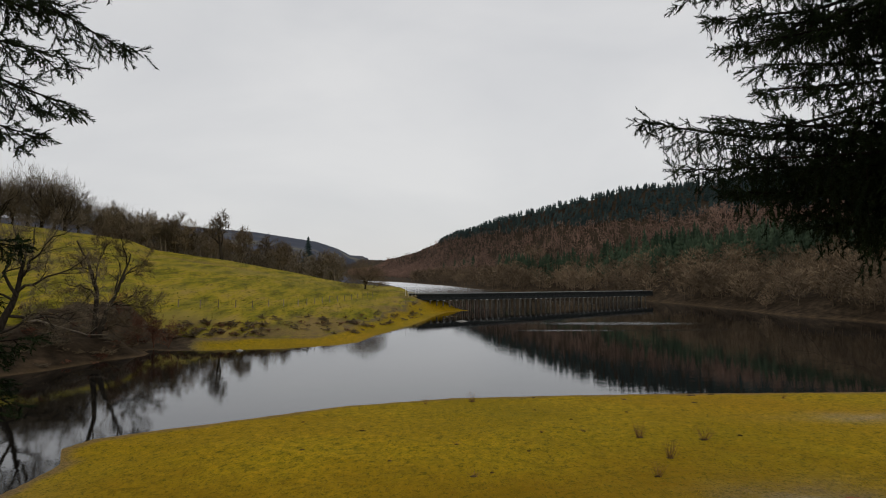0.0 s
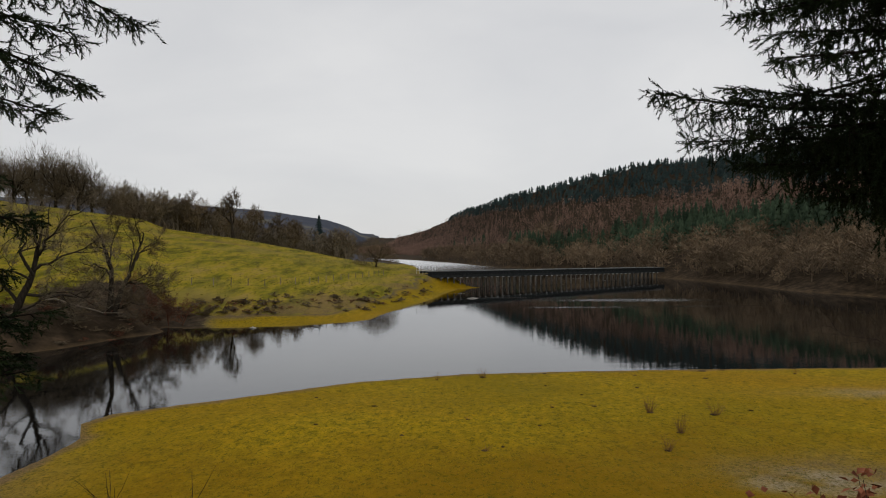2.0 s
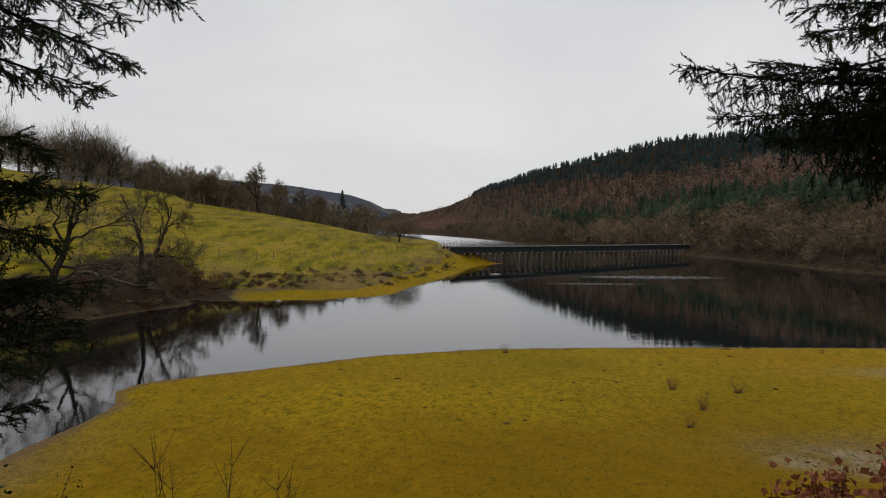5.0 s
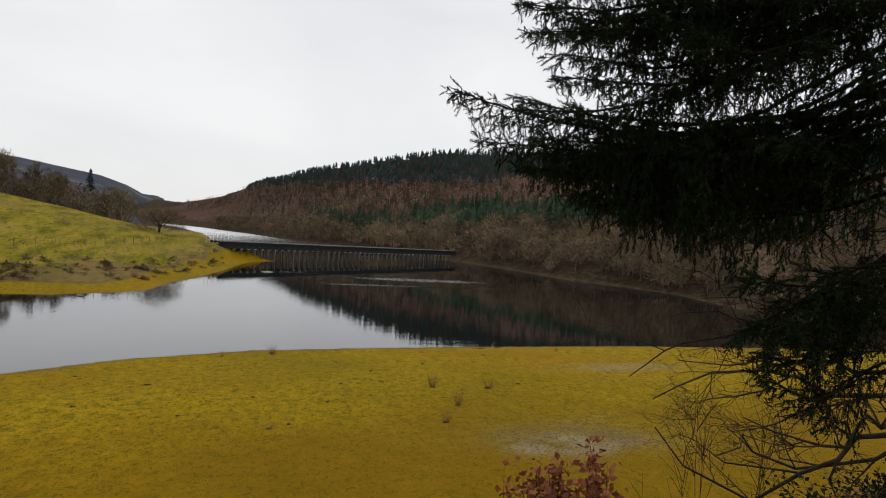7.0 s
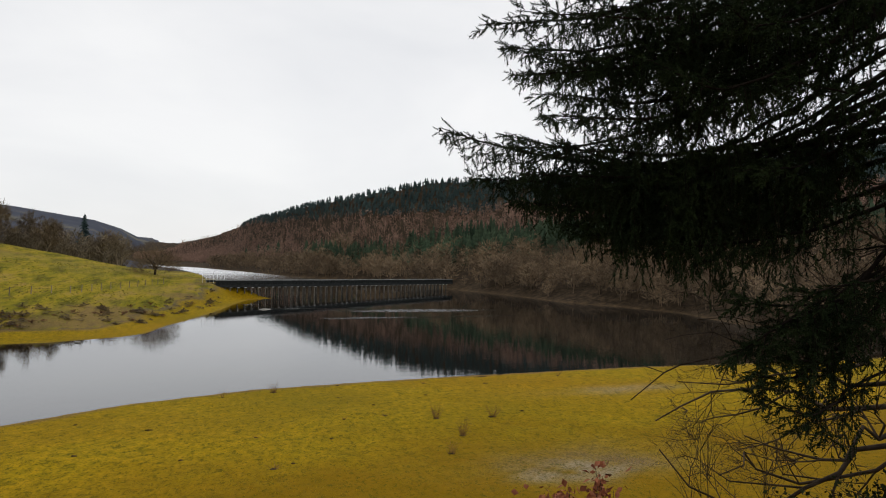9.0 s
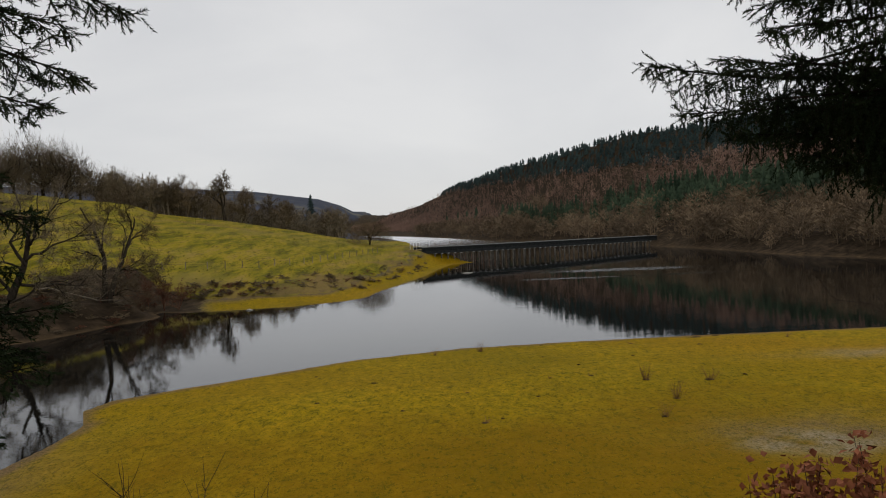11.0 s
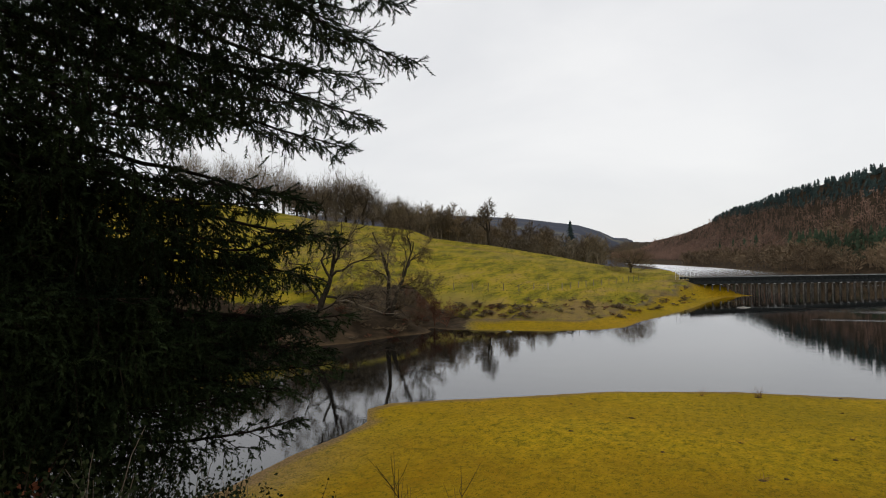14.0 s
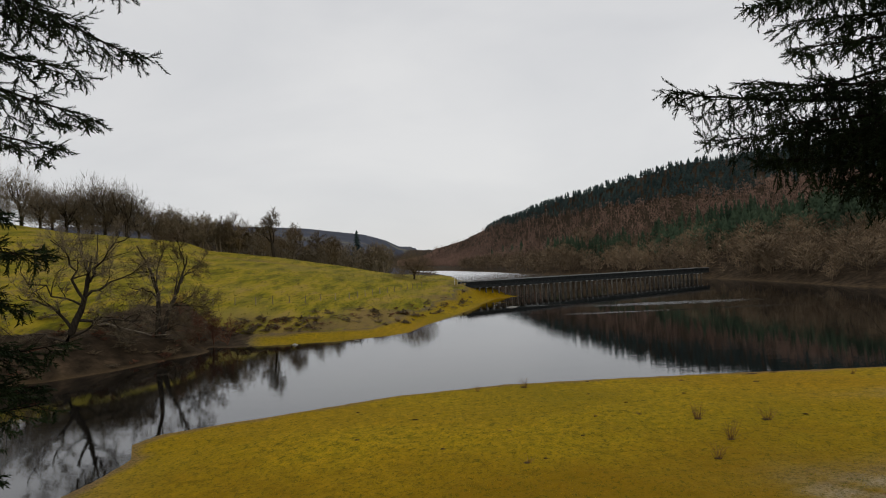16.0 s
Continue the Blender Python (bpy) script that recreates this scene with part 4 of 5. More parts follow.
def spruce(label, x, y, z0, height, girth, branches, seed, up=4, fill=()):
    """branches: (azimuth, elevation, distance) of the tip as seen from the viewpoint over the bank, rise towards the trunk, sag, density, length of the curtains."""
    rng = np.random.default_rng(seed)
    t = thing("spruce_tree", label, "tree")
    tr = Soup()
    k = 26
    zz = np.concatenate([np.linspace(0, 1.2, 9), np.linspace(1.5, height, k - 9)])
    rad = girth * (1 - zz / height * 0.92) + girth * 0.95 * np.exp(-zz / 0.28)
    pts = np.stack([x + 0.03 * np.sin(zz * 0.8), y + 0.03 * np.cos(zz * 0.6), z0 - 0.3 + zz], 1)
    tr.tube(pts, rad, 18)
    v = tr.v[0]
    ang = np.arctan2(v[:, 1] - y, v[:, 0] - x)
    lobe = 1 + 0.06 * np.sin(ang * 5 + v[:, 2] * 0.4) + 0.16 * np.sin(ang * 4 + 1) * np.exp(-(v[:, 2] - z0 + 0.3) / 0.35) + 0.03 * rng.normal(size=len(v))
    v[:, 0], v[:, 1] = x + (v[:, 0] - x) * lobe, y + (v[:, 1] - y) * lobe
    part_mesh("trunk", tr.mesh("trunk", BARK_SHADED, True), t, "thick ridged trunk with flared roots, darkened for canopy shade")
    for az, el, d, rise, sag, dens, drape in branches:
        bx, by = polar(az, d)
        zt = 10 + d * math.tan(radians(el))
        spruce_branch(t, rng, (x, y, zt + rise), (bx, by, zt), sag, dens, drape)
    for az0, az1, el0, el1, d0, d1, count in fill:
        for k in range(count):
            az, el, d = rng.uniform(az0, az1), rng.uniform(el0, el1), rng.uniform(d0, d1)
            bx, by = polar(az, d)
            zt = 10 + d * math.tan(radians(el))
            spruce_branch(t, rng, (x, y, zt + 0.7 + 0.7 * rng.random()), (bx, by, zt), 0.3, 0.8, 0.5, bare=0.3)
    # Sparse unseen boughs higher up, added to cast shade on the tree below.
    for k in range(up):
        a = rng.random() * 6.283
        zs = z0 + 8.5 + (height - 10.5) * k / up
        l = 3.2 * (1 - (zs - z0) / height) + 0.6
        spruce_branch(t, rng, (x, y, zs), (x + l * math.cos(a), y + l * math.sin(a), zs - 0.5), 0.3, 0.5)
    # short dead stubs on the bole
    for k in range(16):
        a, zs = rng.random() * 6.283, z0 + 0.9 + 5.5 * rng.random()
        st = Soup()
        l = 0.3 + 0.7 * rng.random()
        q = np.linspace(0, 1, 5)[:, None]
        st.tube(np.array([x, y, zs]) + np.array([math.cos(a), math.sin(a), 0]) * (girth * 0.8 + l * q) + DOWN * 0.3 * l * q ** 2 + rng.normal(size=(5, 3)) * 0.03, np.linspace(0.012, 0.003, 5), 4)
        part_mesh("dead_twig", st.mesh("dead_twig", BARK_SHADED), t)
    return t


RT = [
    (18.4, 13.6, 6.6, -0.25, 0.30, 1.25, 0.85), (21.5, 9.5, 6.5, 0.2, 0.30, 1.1, 0.75), (25.2, 13.3, 6.2, 0.1, 0.35, 1.1, 0.8), (25.5, 7.0, 6.3, 0.35, 0.25, 1.1, 0.6), (29.5, 12.6, 6.0, 0.2, 0.35, 1.0, 0.8),
    (30.5, 5.0, 6.2, 0.4, 0.25, 1.0, 0.55), (36.0, 4.0, 5.9, 0.4, 0.25, 0.9, 0.5),
    (20.0, 28.5, 6.2, 0.9, 0.30, 1.0, 0.6), (22.4, 23.2, 6.2, 0.9, 0.35, 1.1, 0.6), (24.2, 20.8, 6.1, 0.9, 0.35, 1.1, 0.6), (25.9, 18.8, 6.1, 0.9, 0.35, 1.1, 0.55), (27.4, 16.6, 6.0, 0.8, 0.35, 1.1, 0.5), (28.6, 15.0, 5.9, 0.7, 0.35, 1.1, 0.5),
    (45.8, -1.5, 5.3, 0.5, 0.25, 1.0, 0.5), (46.2, -6.0, 5.3, 0.5, 0.2, 1.1, 0.5), (48.0, -10.5, 5.2, 0.5, 0.2, 1.1, 0.4)]
RT2 = [
    (32.0, 24.0, 5.4, 1.0, 0.4, 0.9, 0.6), (38.0, 19.0, 5.0, 0.9, 0.4, 0.8, 0.6), (44.0, 24.0, 4.6, 0.9, 0.3, 0.8, 0.6), (50.0, 17.0, 4.8, 0.7, 0.3, 0.6, 0.5), (66.0, 14.0, 4.6, 0.7, 0.4, 0.8, 0.6), (70.0, 24.0, 5.0, 0.8, 0.4, 0.8, 0.6)]
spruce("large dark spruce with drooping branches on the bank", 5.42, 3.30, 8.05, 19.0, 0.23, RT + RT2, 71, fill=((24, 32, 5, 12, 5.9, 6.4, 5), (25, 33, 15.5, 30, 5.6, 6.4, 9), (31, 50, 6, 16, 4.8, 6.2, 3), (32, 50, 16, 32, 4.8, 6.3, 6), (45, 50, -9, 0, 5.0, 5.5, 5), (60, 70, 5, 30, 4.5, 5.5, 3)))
spruce("shade-darkened spruce trunk standing close behind another spruce", 6.62, 3.48, 8.1, 18.0, 0.30, [(47, 30, 6.6, 0.6, 0.4, 0.8, 0.6), (54.0, 8.0, 6.9, 0.8, 0.3, 0.5, 0.5), (72, 8, 6.5, 0.9, 0.4, 0.7, 0.6), (40, 26, 7.0, 0.7, 0.4, 0.7, 0.6)], 72, up=6)
LT = [
    (-28.1, 28.5, 5.6, 1.6, 0.2, 1.1, 0.45), (-29.2, 23.4, 5.6, 1.6, 0.25, 1.2, 0.45), (-28.2, 18.5, 5.5, 1.6, 0.25, 1.3, 0.45), (-31.3, 13.6, 5.4, 1.5, 0.25, 1.3, 0.45), (-32.5, 16.5, 5.3, 1.6, 0.25, 1.1, 0.45),
    (-34.6, 10.6, 5.3, 1.5, 0.25, 1.1, 0.4), (-38.0, 5.6, 5.2, 1.5, 0.3, 1.1, 0.5), (-35.6, 2.2, 5.3, 1.5, 0.3, 1.1, 0.55), (-37.2, -1.6, 5.3, 1.4, 0.3, 1.1, 0.6), (-35.2, -5.2, 5.4, 1.3, 0.3, 1.2, 0.45),
    (-36.0, -8.2, 5.3, 1.2, 0.25, 1.2, 0.4), (-36.5, -9.8, 5.2, 1.1, 0.25, 1.1, 0.4), (-39.5, -11.0, 5.0, 1.0, 0.2, 1.1, 0.4), (-44.0, -12.0, 4.8, 0.9, 0.2, 1.1, 0.4)]
LT2 = [
    (-40.0, 21.0, 4.9, 1.4, 0.3, 0.8, 0.5), (-45.0, 13.0, 4.6, 1.2, 0.3, 0.8, 0.5), (-46.0, 2.0, 4.7, 1.2, 0.35, 1.0, 0.6), (-52.0, -3.0, 4.4, 1.0, 0.3, 1.0, 0.6),
    (-54.0, 8.0, 4.3, 1.0, 0.3, 0.9, 0.6), (-57.0, 18.0, 4.4, 1.2, 0.3, 0.9, 0.6), (-60.0, -4.0, 4.2, 0.8, 0.25, 1.0, 0.6), (-38.0, 30.0, 5.2, 1.4, 0.3, 0.9, 0.5), (-42.0, -5.0, 5.5, 1.0, 0.3, 1.1, 0.6), (-52.0, -9.0, 5.0, 0.8, 0.2, 1.1, 0.5)]
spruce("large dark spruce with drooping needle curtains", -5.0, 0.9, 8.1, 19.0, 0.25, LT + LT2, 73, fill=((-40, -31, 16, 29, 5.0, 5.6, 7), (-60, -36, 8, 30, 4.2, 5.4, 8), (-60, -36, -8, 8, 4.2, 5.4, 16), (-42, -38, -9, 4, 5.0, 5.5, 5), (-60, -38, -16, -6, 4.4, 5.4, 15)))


# ---- undergrowth on the near bank ----
def bare_bush():
    rng = np.random.default_rng(81)
    t = thing("bare_bush", "low crooked leafless tree with dark limbs beside the spruce", "tree")
    x, y = polar(57.5, 7.6)
    base = np.array([x, y, 7.6])
    tr = Soup()
    tr.tube([base, base + (0.02, 0, 1.0), base + (-0.03, 0.02, 2.4)], [0.09, 0.07, 0.04], 7)
    part_mesh("trunk", tr.mesh("trunk", TWIG_NEAR), t)
    for z, az, el, d, r in ((8.75, 38.6, -13.2, 7.4, 0.034), (8.45, 39.0, -15.6, 7.2, 0.034), (9.0, 36.4, -11.6, 7.8, 0.030), (9.2, 40.5, -9.6, 7.4, 0.028), (8.6, 46.0, -13.5, 6.8, 0.030), (9.9, 42.0, -4.0, 7.8, 0.024), (10.3, 50.0, 2.0, 7.4, 0.022), (9.6, 48.0, -6.0, 7.2, 0.024), (8.3, 44.0, -17.0, 6.8, 0.026)):
        s = Soup()
        bx, by = polar(az, d)
        gnarl(s, [], rng, base + (0, 0, z - 7.6), (bx, by, 10 + d * math.tan(radians(el))), r, 0, 3, 6, 0.26)
        part_mesh("branch", s.mesh("branch", TWIG_NEAR), t)


bare_bush()


def sapling(az, d, heights, seed, label, sp=0.25, mat=None):
    """A clump of thin upright leafless stems."""
    rng = np.random.default_rng(seed)
    x, y = polar(az, d)
    z = gz(x, y)
    t = thing("sapling", label, "sapling", (x, y, z), "thin saplings below the bank")
    for h in heights:
        s = Soup()
        o = rng.normal(size=2) * sp * 0.4
        top = np.array([o[0] + rng.normal() * sp, o[1] + rng.normal() * sp, h])
        q = np.linspace(0, 1, 8)[:, None]
        p = np.array([o[0], o[1], -0.2]) * (1 - q) + top * q + np.cumsum(rng.normal(size=(8, 3)) * 0.015, 0)
        s.tube(p, np.linspace(0.009, 0.002, 8), 4)
        for c in range(9):
            i = int(rng.integers(3, 7))
            v = np.array([rng.normal() * 0.5, rng.normal() * 0.5, 1.0])
            e = p[i] + v / np.linalg.norm(v) * h * (0.10 + 0.16 * rng.random())
            s.tube([p[i], (p[i] + e) / 2 + rng.normal(size=3) * 0.012, e], [0.004, 0.003, 0.0012], 3)
        part_mesh("stem", s.mesh("stem", mat or TWIG_NEAR), t)


sapling(-29.3, 6.2, (2.15, 1.9, 1.7), 91, "thin bare upright sapling stems on the bank", 0.16)
sapling(-25.2, 6.2, (2.1, 1.9, 1.6, 2.0), 92, "thin bare upright sapling stems on the bank", 0.18)
sapling(-22.3, 6.0, (1.7, 1.4, 1.5), 93, "short bare sapling stems on the bank", 0.22)
sapling(43.2, 7.0, (3.3, 2.9), 94, "thin bare sapling beside the spruce", 0.1)
sapling(40.2, 7.2, (2.7, 2.3, 2.5), 95, "thin bare sapling beside the spruce", 0.15)
sapling(47.5, 7.2, (2.5, 2.0, 2.2), 96, "thin bare sapling beside the spruce", 0.2)


def leafy_bush(name, label, x, y, h, w, stems, leaves, leaf, mat, seed, wood=None, cat="shrub"):
    """A shrub of arching stems with folded leaves."""
    rng = np.random.default_rng(seed)
    z = gz(x, y)
    t = thing(name, label, cat, (x, y, z - 0.05))
    s, lf = Soup(), Soup()
    for k in range(stems):
        a = rng.random() * 6.283
        e = np.array([w * rng.random() * math.cos(a), w * rng.random() * math.sin(a), h * (0.6 + 0.45 * rng.random())])
        q = np.linspace(0, 1, 7)[:, None]
        p = e * q ** np.array([1.3, 1.3, 0.85]) + np.cumsum(rng.normal(size=(7, 3)) * 0.02, 0)
        s.tube(p, np.linspace(0.010, 0.002, 7), 4)
        for c in range(leaves):
            f = 0.35 + 0.65 * rng.random()
            i = min(int(f * 6), 5)
            b = p[i] + (p[i + 1] - p[i]) * (f * 6 - i) + rng.normal(size=3) * 0.05 * (1.5 if c % 2 else 0.5)
            d = rng.normal(size=3) + np.array([0, 0, -0.1])
            d /= np.linalg.norm(d)
            u = np.cross(d, rng.normal(size=3))
            u /= np.linalg.norm(u)
            l = leaf * (0.7 + 0.6 * rng.random())
            nrm = np.cross(d, u)
            lf.add([b, b + d * l * 0.5 + u * l * 0.3 + nrm * l * 0.1, b + d * l, b + d * l * 0.5 - u * l * 0.3 + nrm * l * 0.1], [(0, 1, 2), (0, 2, 3)])
    part_mesh("stem_tuft", s.mesh("stem_tuft", wood or TWIG_NEAR), t)
    part_mesh("foliage", lf.mesh("foliage", mat), t)


leafy_bush("beech_shrub", "young beech holding coppery dead leaves", *polar(30.8, 4.7), 1.55, 0.34, 16, 90, 0.07, LEAF_COPPER, 101)
leafy_bush("beech_shrub", "young beech holding coppery dead leaves", *polar(34.6, 4.8), 1.62, 0.18, 9, 90, 0.07, LEAF_COPPER, 102)
leafy_bush("beech_shrub", "young beech holding coppery dead leaves", *polar(27.6, 4.6), 1.35, 0.25, 9, 80, 0.07, LEAF_COPPER, 103)
leafy_bush("beech_shrub", "small beech with reddish dead leaves under the spruce", *polar(-60.0, 4.6), 1.15, 0.35, 10, 30, 0.05, LEAF_COPPER, 104)
for k, (az, d, h) in enumerate(((-62, 4.6, 1.6), (-58, 5.0, 1.7), (-54, 5.2, 1.9), (-50.5, 5.3, 1.9), (-47, 5.6, 2.0), (-44, 5.8, 2.0), (-41.5, 6.2, 1.8), (-56, 4.3, 1.2), (-49, 4.4, 1.1), (-43, 4.8, 1.2))):
    leafy_bush("bramble_bush", "tangled dark bramble with pale stems under the spruce", *polar(az, d), h, 0.7, 30, 70, 0.042, LEAF_GREEN, 110 + k, WOOD_PALE if k % 2 else None)
for k, (az, d, h) in enumerate(((54, 5.2, 0.4), (58, 5.0, 0.4), (62, 5.2, 0.5), (67, 5.2, 0.5), (56, 6.2, 0.3))):
    leafy_bush("ivy_clump", "low dark ivy and bramble at the foot of the spruce", *polar(az, d), h, 0.55, 20, 26, 0.045, LEAF_GREEN, 130 + k)

# fallen leaves on the near bank
rng = np.random.default_rng(140)
lit = Soup()
az_, d_ = np.radians(rng.uniform(38, 72, 2600)), rng.uniform(3.5, 9.5, 2600)
lx, ly = d_ * np.sin(az_), d_ * np.cos(az_)
lz = lay(lx, ly)[0] + 0.012
for X, Y, Z in zip(lx, ly, lz):
    a, l = rng.random() * 6.283, 0.03 + 0.03 * rng.random()
    c, s_ = math.cos(a) * l, math.sin(a) * l
    lit.add([(X - c, Y - s_, Z), (X + s_ * 0.5, Y - c * 0.5, Z + 0.012), (X + c, Y + s_, Z + 0.004), (X - s_ * 0.5, Y + c * 0.5, Z + 0.012)], [(0, 1, 2), (0, 2, 3)])
tagged(new("fallen_leaves", lit.mesh("fallen_leaves", LEAF_COPPER)), "brown fallen leaves scattered on the bank", "leaf litter", kind="stuff")

# ---- the mossy beach ----
def dead_clump(x, y, h, w, n, seed, mat=None):
    """A tuft of dead upright stems on a dark root clod."""
    rng = np.random.default_rng(seed)
    t = thing("dead_plant_clump", "dead brown plant stems standing on the mossy beach", "plant", (x, y, gz(x, y)), "dead plant clumps on the beach")
    bm = bmesh.new()
    bmesh.ops.create_icosphere(bm, subdivisions=2, radius=0.5)
    for v in bm.verts:
        v.co = Vector((v.co.x * w * 1.1, v.co.y * w * 0.8, v.co.z * 0.10)) * (0.5 + 0.4 * rng.random())
    part("root_clod", bm, DIRT, t)
    s = Soup()
    for k in range(n):
        a = rng.random() * 6.283
        b = np.array([math.cos(a), math.sin(a), 0]) * w * 0.3 * rng.random()
        e = b + np.array([math.cos(a) * w * rng.random(), math.sin(a) * w * rng.random(), h * (0.5 + 0.55 * rng.random())])
        s.tube([b, (b + e) / 2 + rng.normal(size=3) * 0.03, e], [0.007, 0.005, 0.0025], 3)
    part_mesh("stem_tuft", s.mesh("stem_tuft", mat or DEAD_STEM), t)


for k, (x, y, h, w, n) in enumerate(((2.2, 45.8, 0.75, 0.65, 46), (-1.3, 45.2, 0.6, 0.3, 16), (10.5, 32.4, 0.85, 0.55, 46), (10.6, 28.3, 0.95, 0.42, 34), (13.7, 31.8, 0.75, 0.65, 34), (9.0, 25.4, 0.6, 0.4, 22), (1.3, 25.7, 0.35, 0.4, 12), (26.4, 46.9, 0.5, 0.4, 18), (13.9, 46.3, 0.25, 0.4, 10), (0.7, 31.2, 0.2, 0.3, 8), (5.5, 33.8, 0.2, 0.3, 8), (7.9, 34.0, 0.2, 0.35, 8))):
    dead_clump(x, y, h, w, n, 150 + k)


def clod(x, y, w, seed):
    rng = np.random.default_rng(seed)
    bm = bmesh.new()
    bmesh.ops.create_icosphere(bm, subdivisions=2, radius=0.5)
    for v in bm.verts:
        v.co = Vector((v.co.x * w, v.co.y * w * 0.6, v.co.z * 0.12)) * (0.5 + 0.5 * rng.random())
    me = bpy.data.meshes.new("turf_clod")
    bm.to_mesh(me)
    bm.free()
    me.materials.append(DIRT)
    ob = new("turf_clod", me)
    ob.location = (x, y, gz(x, y) + 0.01)
    tagged(ob, "small dark clod of turf on the mossy beach", "clod", "dark clods on the beach")


for k, (x, y, w) in enumerate(((-4.7, 35.3, 0.45), (8.0, 37.7, 0.3), (19.9, 48.6, 1.0), (21.8, 49.2, 0.7), (16.0, 32.6, 0.35), (2.1, 26.1, 0.25), (7.2, 47.7, 0.35), (18.5, 44.5, 0.6), (-9.0, 39.0, 0.3), (4.2, 29.5, 0.25), (-2.5, 28.5, 0.3), (12.2, 40.2, 0.3), (6.3, 41.5, 0.25), (-7.2, 31.0, 0.3))):
    clod(x, y, w, 170 + k)

# short grass over the beach
rng = np.random.default_rng(180)
n = 90000
ga, gd = np.radians(rng.uniform(-46, 52, n)), 11 + 40 * rng.random(n) ** 1.3
gx, gy = gd * np.sin(ga), gd * np.cos(ga)
gzv, gsd, gcov, gw = lay(gx, gy)
ok = (gsd > 0.4) & (gcov[0] > 0.5) & (gy < 52) & (gw[1] < 0.35) & (gx > -22) & (wob(gx, gy, 2.3) + 0.8 * rng.normal(size=n) > -0.2)
b = np.stack([gx, gy, gzv - 0.01], 1)[ok]
tip = b + np.stack([rng.normal(size=ok.sum()) * 0.03, rng.normal(size=ok.sum()) * 0.03, 0.025 + 0.04 * rng.random(ok.sum())], 1)
gs = Soup()
gs.blades(b, tip, 0.022, rng)
tagged(new("beach_grass", gs.mesh("beach_grass", GRASS_BLADE)), "short yellow-green moss and grass on the beach", "grass", kind="stuff")

# rough tufts over the pasture
n = 26000
ga, gd = np.radians(rng.uniform(-44, -2, n)), 85 + 125 * rng.random(n)
gx, gy = gd * np.sin(ga), gd * np.cos(ga)
gzv, gsd, gcov, _ = lay(gx, gy)
ok = (gsd > 7) & (gcov[1] > 0.4) & (wob(gx, gy, 7.0) + 0.7 * rng.normal(size=n) > 0.25)
b = np.stack([gx, gy, gzv - 0.02], 1)[ok]
tip = b + np.stack([rng.normal(size=ok.sum()) * 0.12, rng.normal(size=ok.sum()) * 0.10, 0.05 + 0.10 * rng.random(ok.sum())], 1)
gs = Soup()
gs.blades(b, tip, 0.3, rng)
tagged(new("pasture_tufts", gs.mesh("pasture_tufts", RUSH)), "rough grass tufts over the pasture", "grass", kind="stuff")

# ---- scrub, fence and small things across the inlet ----
def scrub(seed, label, h, twig):
    t = bare_tree(seed, label, name="scrub_bush", height=h, spread=1.0, levels=2, twigs=22, twig_w=0.05, twig=twig, fork=0.0, lean=0.3, bark=TWIG, thick=0.7)
    return tagged(t, category="bush", group="scrub along the banks")


sc = [scrub(191, "leafless brown scrub bush on the bank", 2.6, TWIG), scrub(192, "leafless reddish scrub bush on the bank", 2.2, TWIG_RED), scrub(193, "leafless tan scrub bush on the bank", 2.4, TWIG_TAN)]
spots = []
for k in range(115):
    az = -58 + 32.3 * rnd.random() ** 0.6
    spots.append((az, None, 1.0 + 18 * rnd.random() ** 1.2, 0.4 + 0.5 * rnd.random()))
for k in range(90):
    spots.append((-26 + 9.5 * rnd.random(), None, 8 + 6 * rnd.random(), 0.32 + 0.32 * rnd.random()))
for k in range(95):
    az = -17.5 + 15.5 * rnd.random() ** 0.7
    spots.append((az, None, 10 + (9 + 0.6 * (az + 17.5)) * rnd.random(), 0.28 + 0.34 * rnd.random()))
rad_line = np.linspace(45, 175, 900)
first_of = set()
for az, _, off, sc_k in spots:
    xs, ys = rad_line * math.sin(radians(az)), rad_line * math.cos(radians(az))
    sdv = shore_distance(xs, ys)
    wet = np.nonzero(sdv < 0)[0]
    if not len(wet):
        continue
    j = wet[-1] + int(off / (rad_line[1] - rad_line[0]) / max(0.35, 1.0))
    if j >= len(rad_line):
        continue
    src = rnd.choice(sc)
    plant(src, xs[j], ys[j], scale=sc_k, turn=rnd.random() * 6.3, sink=0.15, wide=1.7, first=src not in first_of)
    first_of.add(src)


def stock_fence():
    t = thing("fence", "old wooden post-and-wire stock fence across the pasture", "fence")
    knots = [(-46, 96), (-40, 99), (-33, 104), (-27, 112), (-23, 122), (-19, 134), (-16, 146)]
    pts = []
    for (ax, ay), (bx, by) in zip(knots, knots[1:]):
        m = max(2, int(math.hypot(bx - ax, by - ay) / 2.6))
        pts += [(ax + (bx - ax) * i / m, ay + (by - ay) * i / m) for i in range(m)]
    bm = bmesh.new()
    bmesh.ops.create_cone(bm, cap_ends=True, segments=7, radius1=0.075, radius2=0.065, depth=1.5, matrix=Matrix.Translation((0, 0, 0.5)))
    src = None
    line = []
    for x, y in pts:
        z = gz(x, y)
        line.append((x, y, z))
        if src is None:
            o = src = part("post", bm, WOOD_PALE, t)
        else:
            o = src.copy()
            scene.collection.objects.link(o)
        o.location, o.rotation_euler = (x, y, z), (rnd.uniform(-0.07, 0.07), rnd.uniform(-0.07, 0.07), 0)
    for h in (0.45, 0.8, 1.12):
        s = Soup()
        s.tube([(x, y, z + h) for x, y, z in line], [0.006] * len(line), 3)
        part_mesh("wire", s.mesh("wire", STEEL), t)


stock_fence()


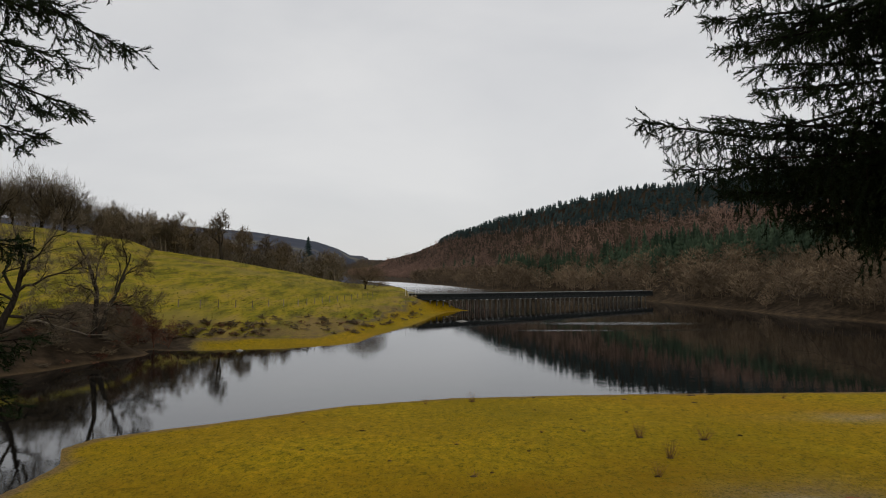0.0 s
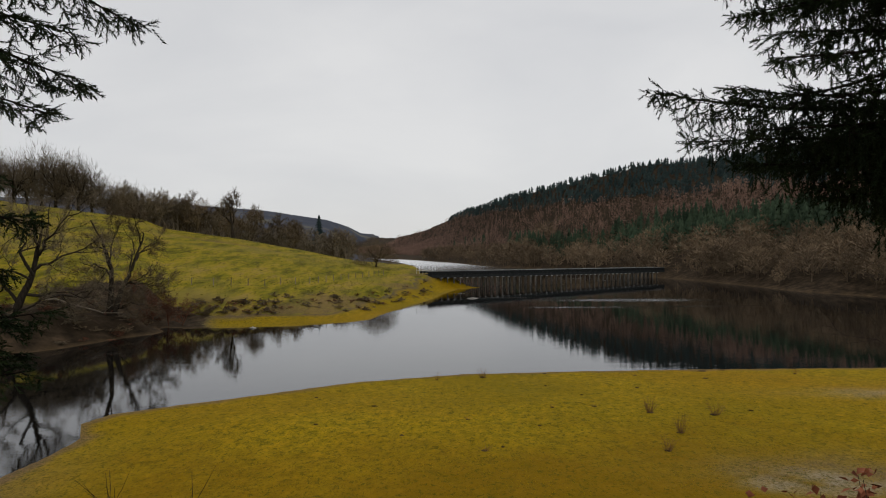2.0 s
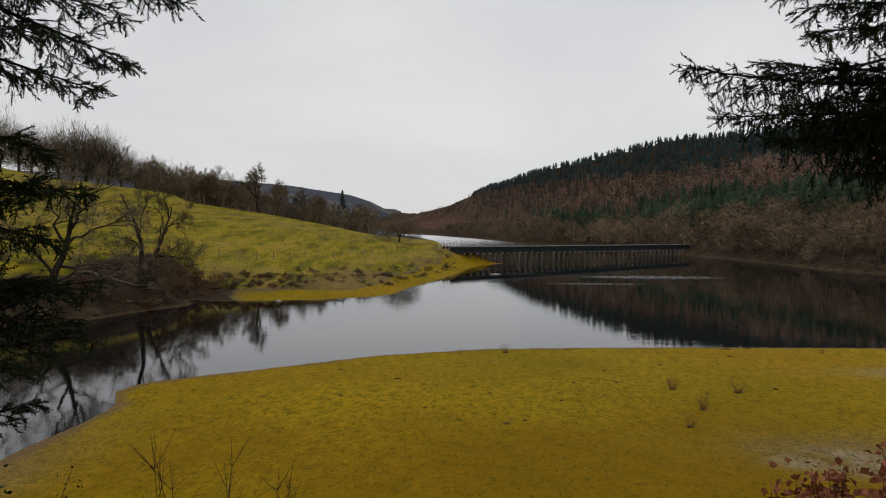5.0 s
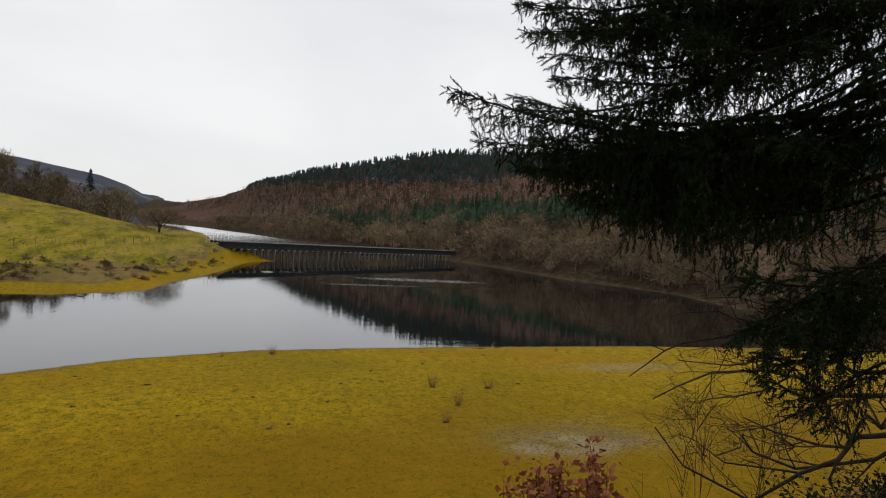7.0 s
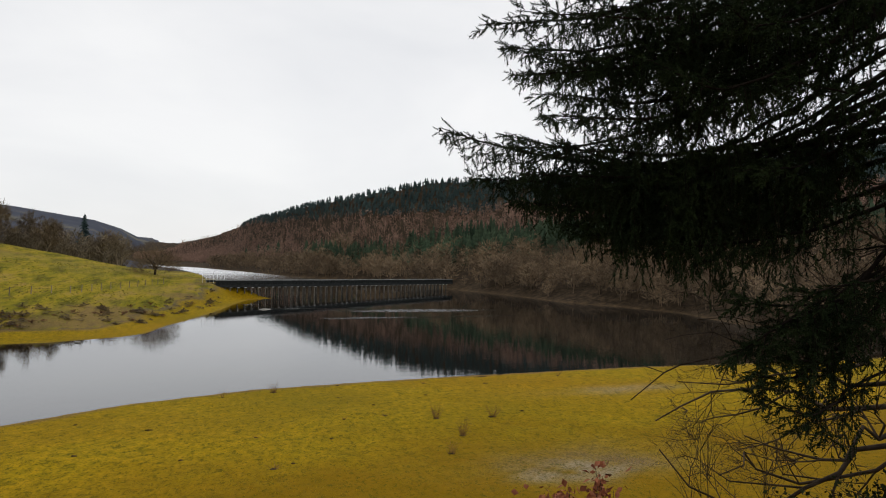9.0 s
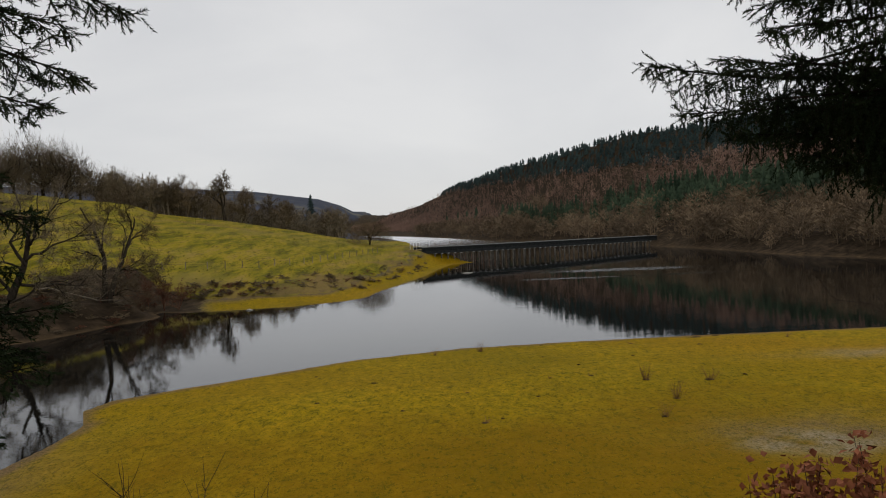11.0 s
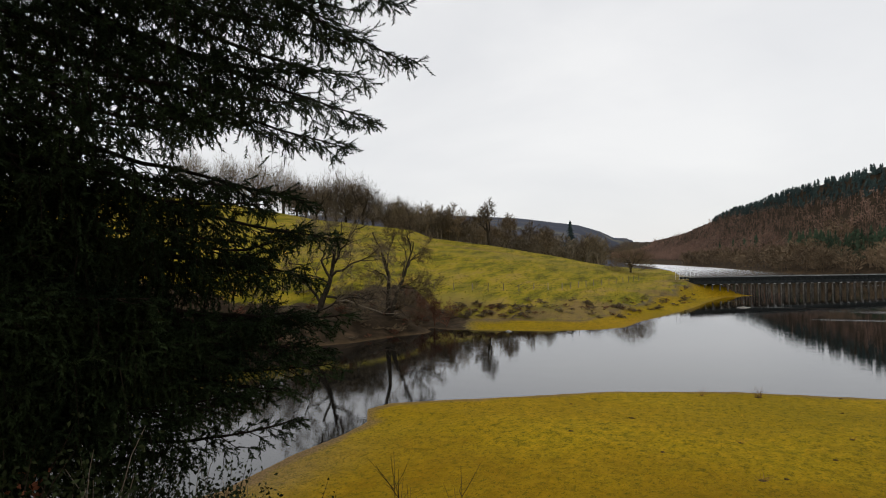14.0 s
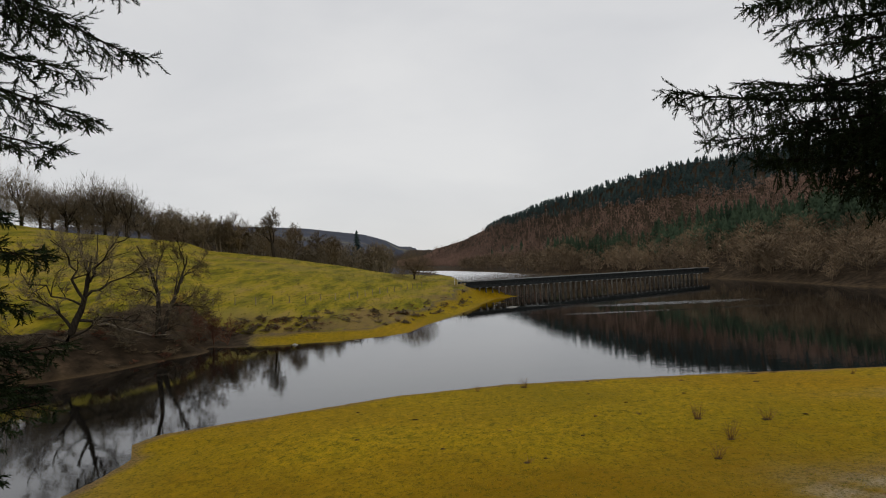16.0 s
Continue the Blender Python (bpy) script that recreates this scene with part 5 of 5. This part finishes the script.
def bridge_gate():
    """White railings that close the bridge's near end."""
    x, y = -7.0, 153.0
    z = gz(x, y)
    t = thing("railing", "pale metal railings at the bridge end", "railing", (x, y, z))
    t.rotation_euler.z = 0.3
    for k in range(7):
        s = Soup()
        s.tube([(-2.6 + k * 0.85, 0, -0.3), (-2.6 + k * 0.85, 0, 2.1)], [0.035, 0.035], 6)
        part_mesh("post", s.mesh("post", WHITE_PAINT), t)
    for h in (0.9, 2.05):
        s = Soup()
        s.tube([(-2.65, 0, h), (2.55, 0, h)], [0.03, 0.03], 6)
        part_mesh("rail", s.mesh("rail", WHITE_PAINT), t)


bridge_gate()


def abutment():
    t = thing("abutment", "weathered stone block carrying the bridge end", "abutment", (-6.5, 153.3, 0))
    t.rotation_euler.z = math.atan2(BR_B.y - BR_A.y, BR_B.x - BR_A.x)
    bm = bmesh.new()
    box_bm(bm, -2.2, -2.4, 0.3, 1.2, 2.4, BR_Z - 1.46)
    bmesh.ops.bevel(bm, geom=bm.edges[:], offset=0.08, segments=2, affect="EDGES")
    part("block", bm, STONE, t)


abutment()


def fallen_branch():
    rng = np.random.default_rng(201)
    a, b = np.array((-48.5, 70.0, 0)), np.array((-40.5, 73.0, 0))
    s = Soup()
    q = np.linspace(0, 1, 9)
    p = a + (b - a) * q[:, None] + rng.normal(size=(9, 3)) * 0.12
    p[:, 2] = [gz(x, y) + 0.35 for x, y in p[:, :2]]
    t = thing("fallen_branch", "long pale fallen branch lying on the bank", "branch")
    s.tube(p, np.linspace(0.12, 0.04, 9), 6)
    part_mesh("stem", s.mesh("stem", WOOD_PALE), t)
    for k in range(5):
        c = Soup()
        i = 2 + k
        c.tube([p[i], p[i] + rng.normal(size=3) * 0.3 + (0.5, 0, 0.5), p[i] + (1.2, rng.normal() * 0.4, 0.8)], [0.04, 0.03, 0.01], 4)
        part_mesh("side_branch", c.mesh("side_branch", WOOD_PALE), t)


fallen_branch()
for k, (x, y, w) in enumerate(((3.9, 123.0, 1.6), (-18.0, 78.2, 0.5), (-26.0, 77.0, 0.6))):
    rng = np.random.default_rng(210 + k)
    bm = bmesh.new()
    bmesh.ops.create_icosphere(bm, subdivisions=2, radius=0.5)
    for v in bm.verts:
        v.co = Vector((v.co.x * w * 1.6, v.co.y * w, v.co.z * 0.5)) * (0.8 + 0.35 * rng.random())
    me = bpy.data.meshes.new("boulder")
    bm.to_mesh(me)
    bm.free()
    me.materials.append(STONE)
    ob = new("boulder", me)
    ob.location = (x, y, max(gz(x, y), -0.05))
    tagged(ob, "pale flat stone at the water's edge", "stone")
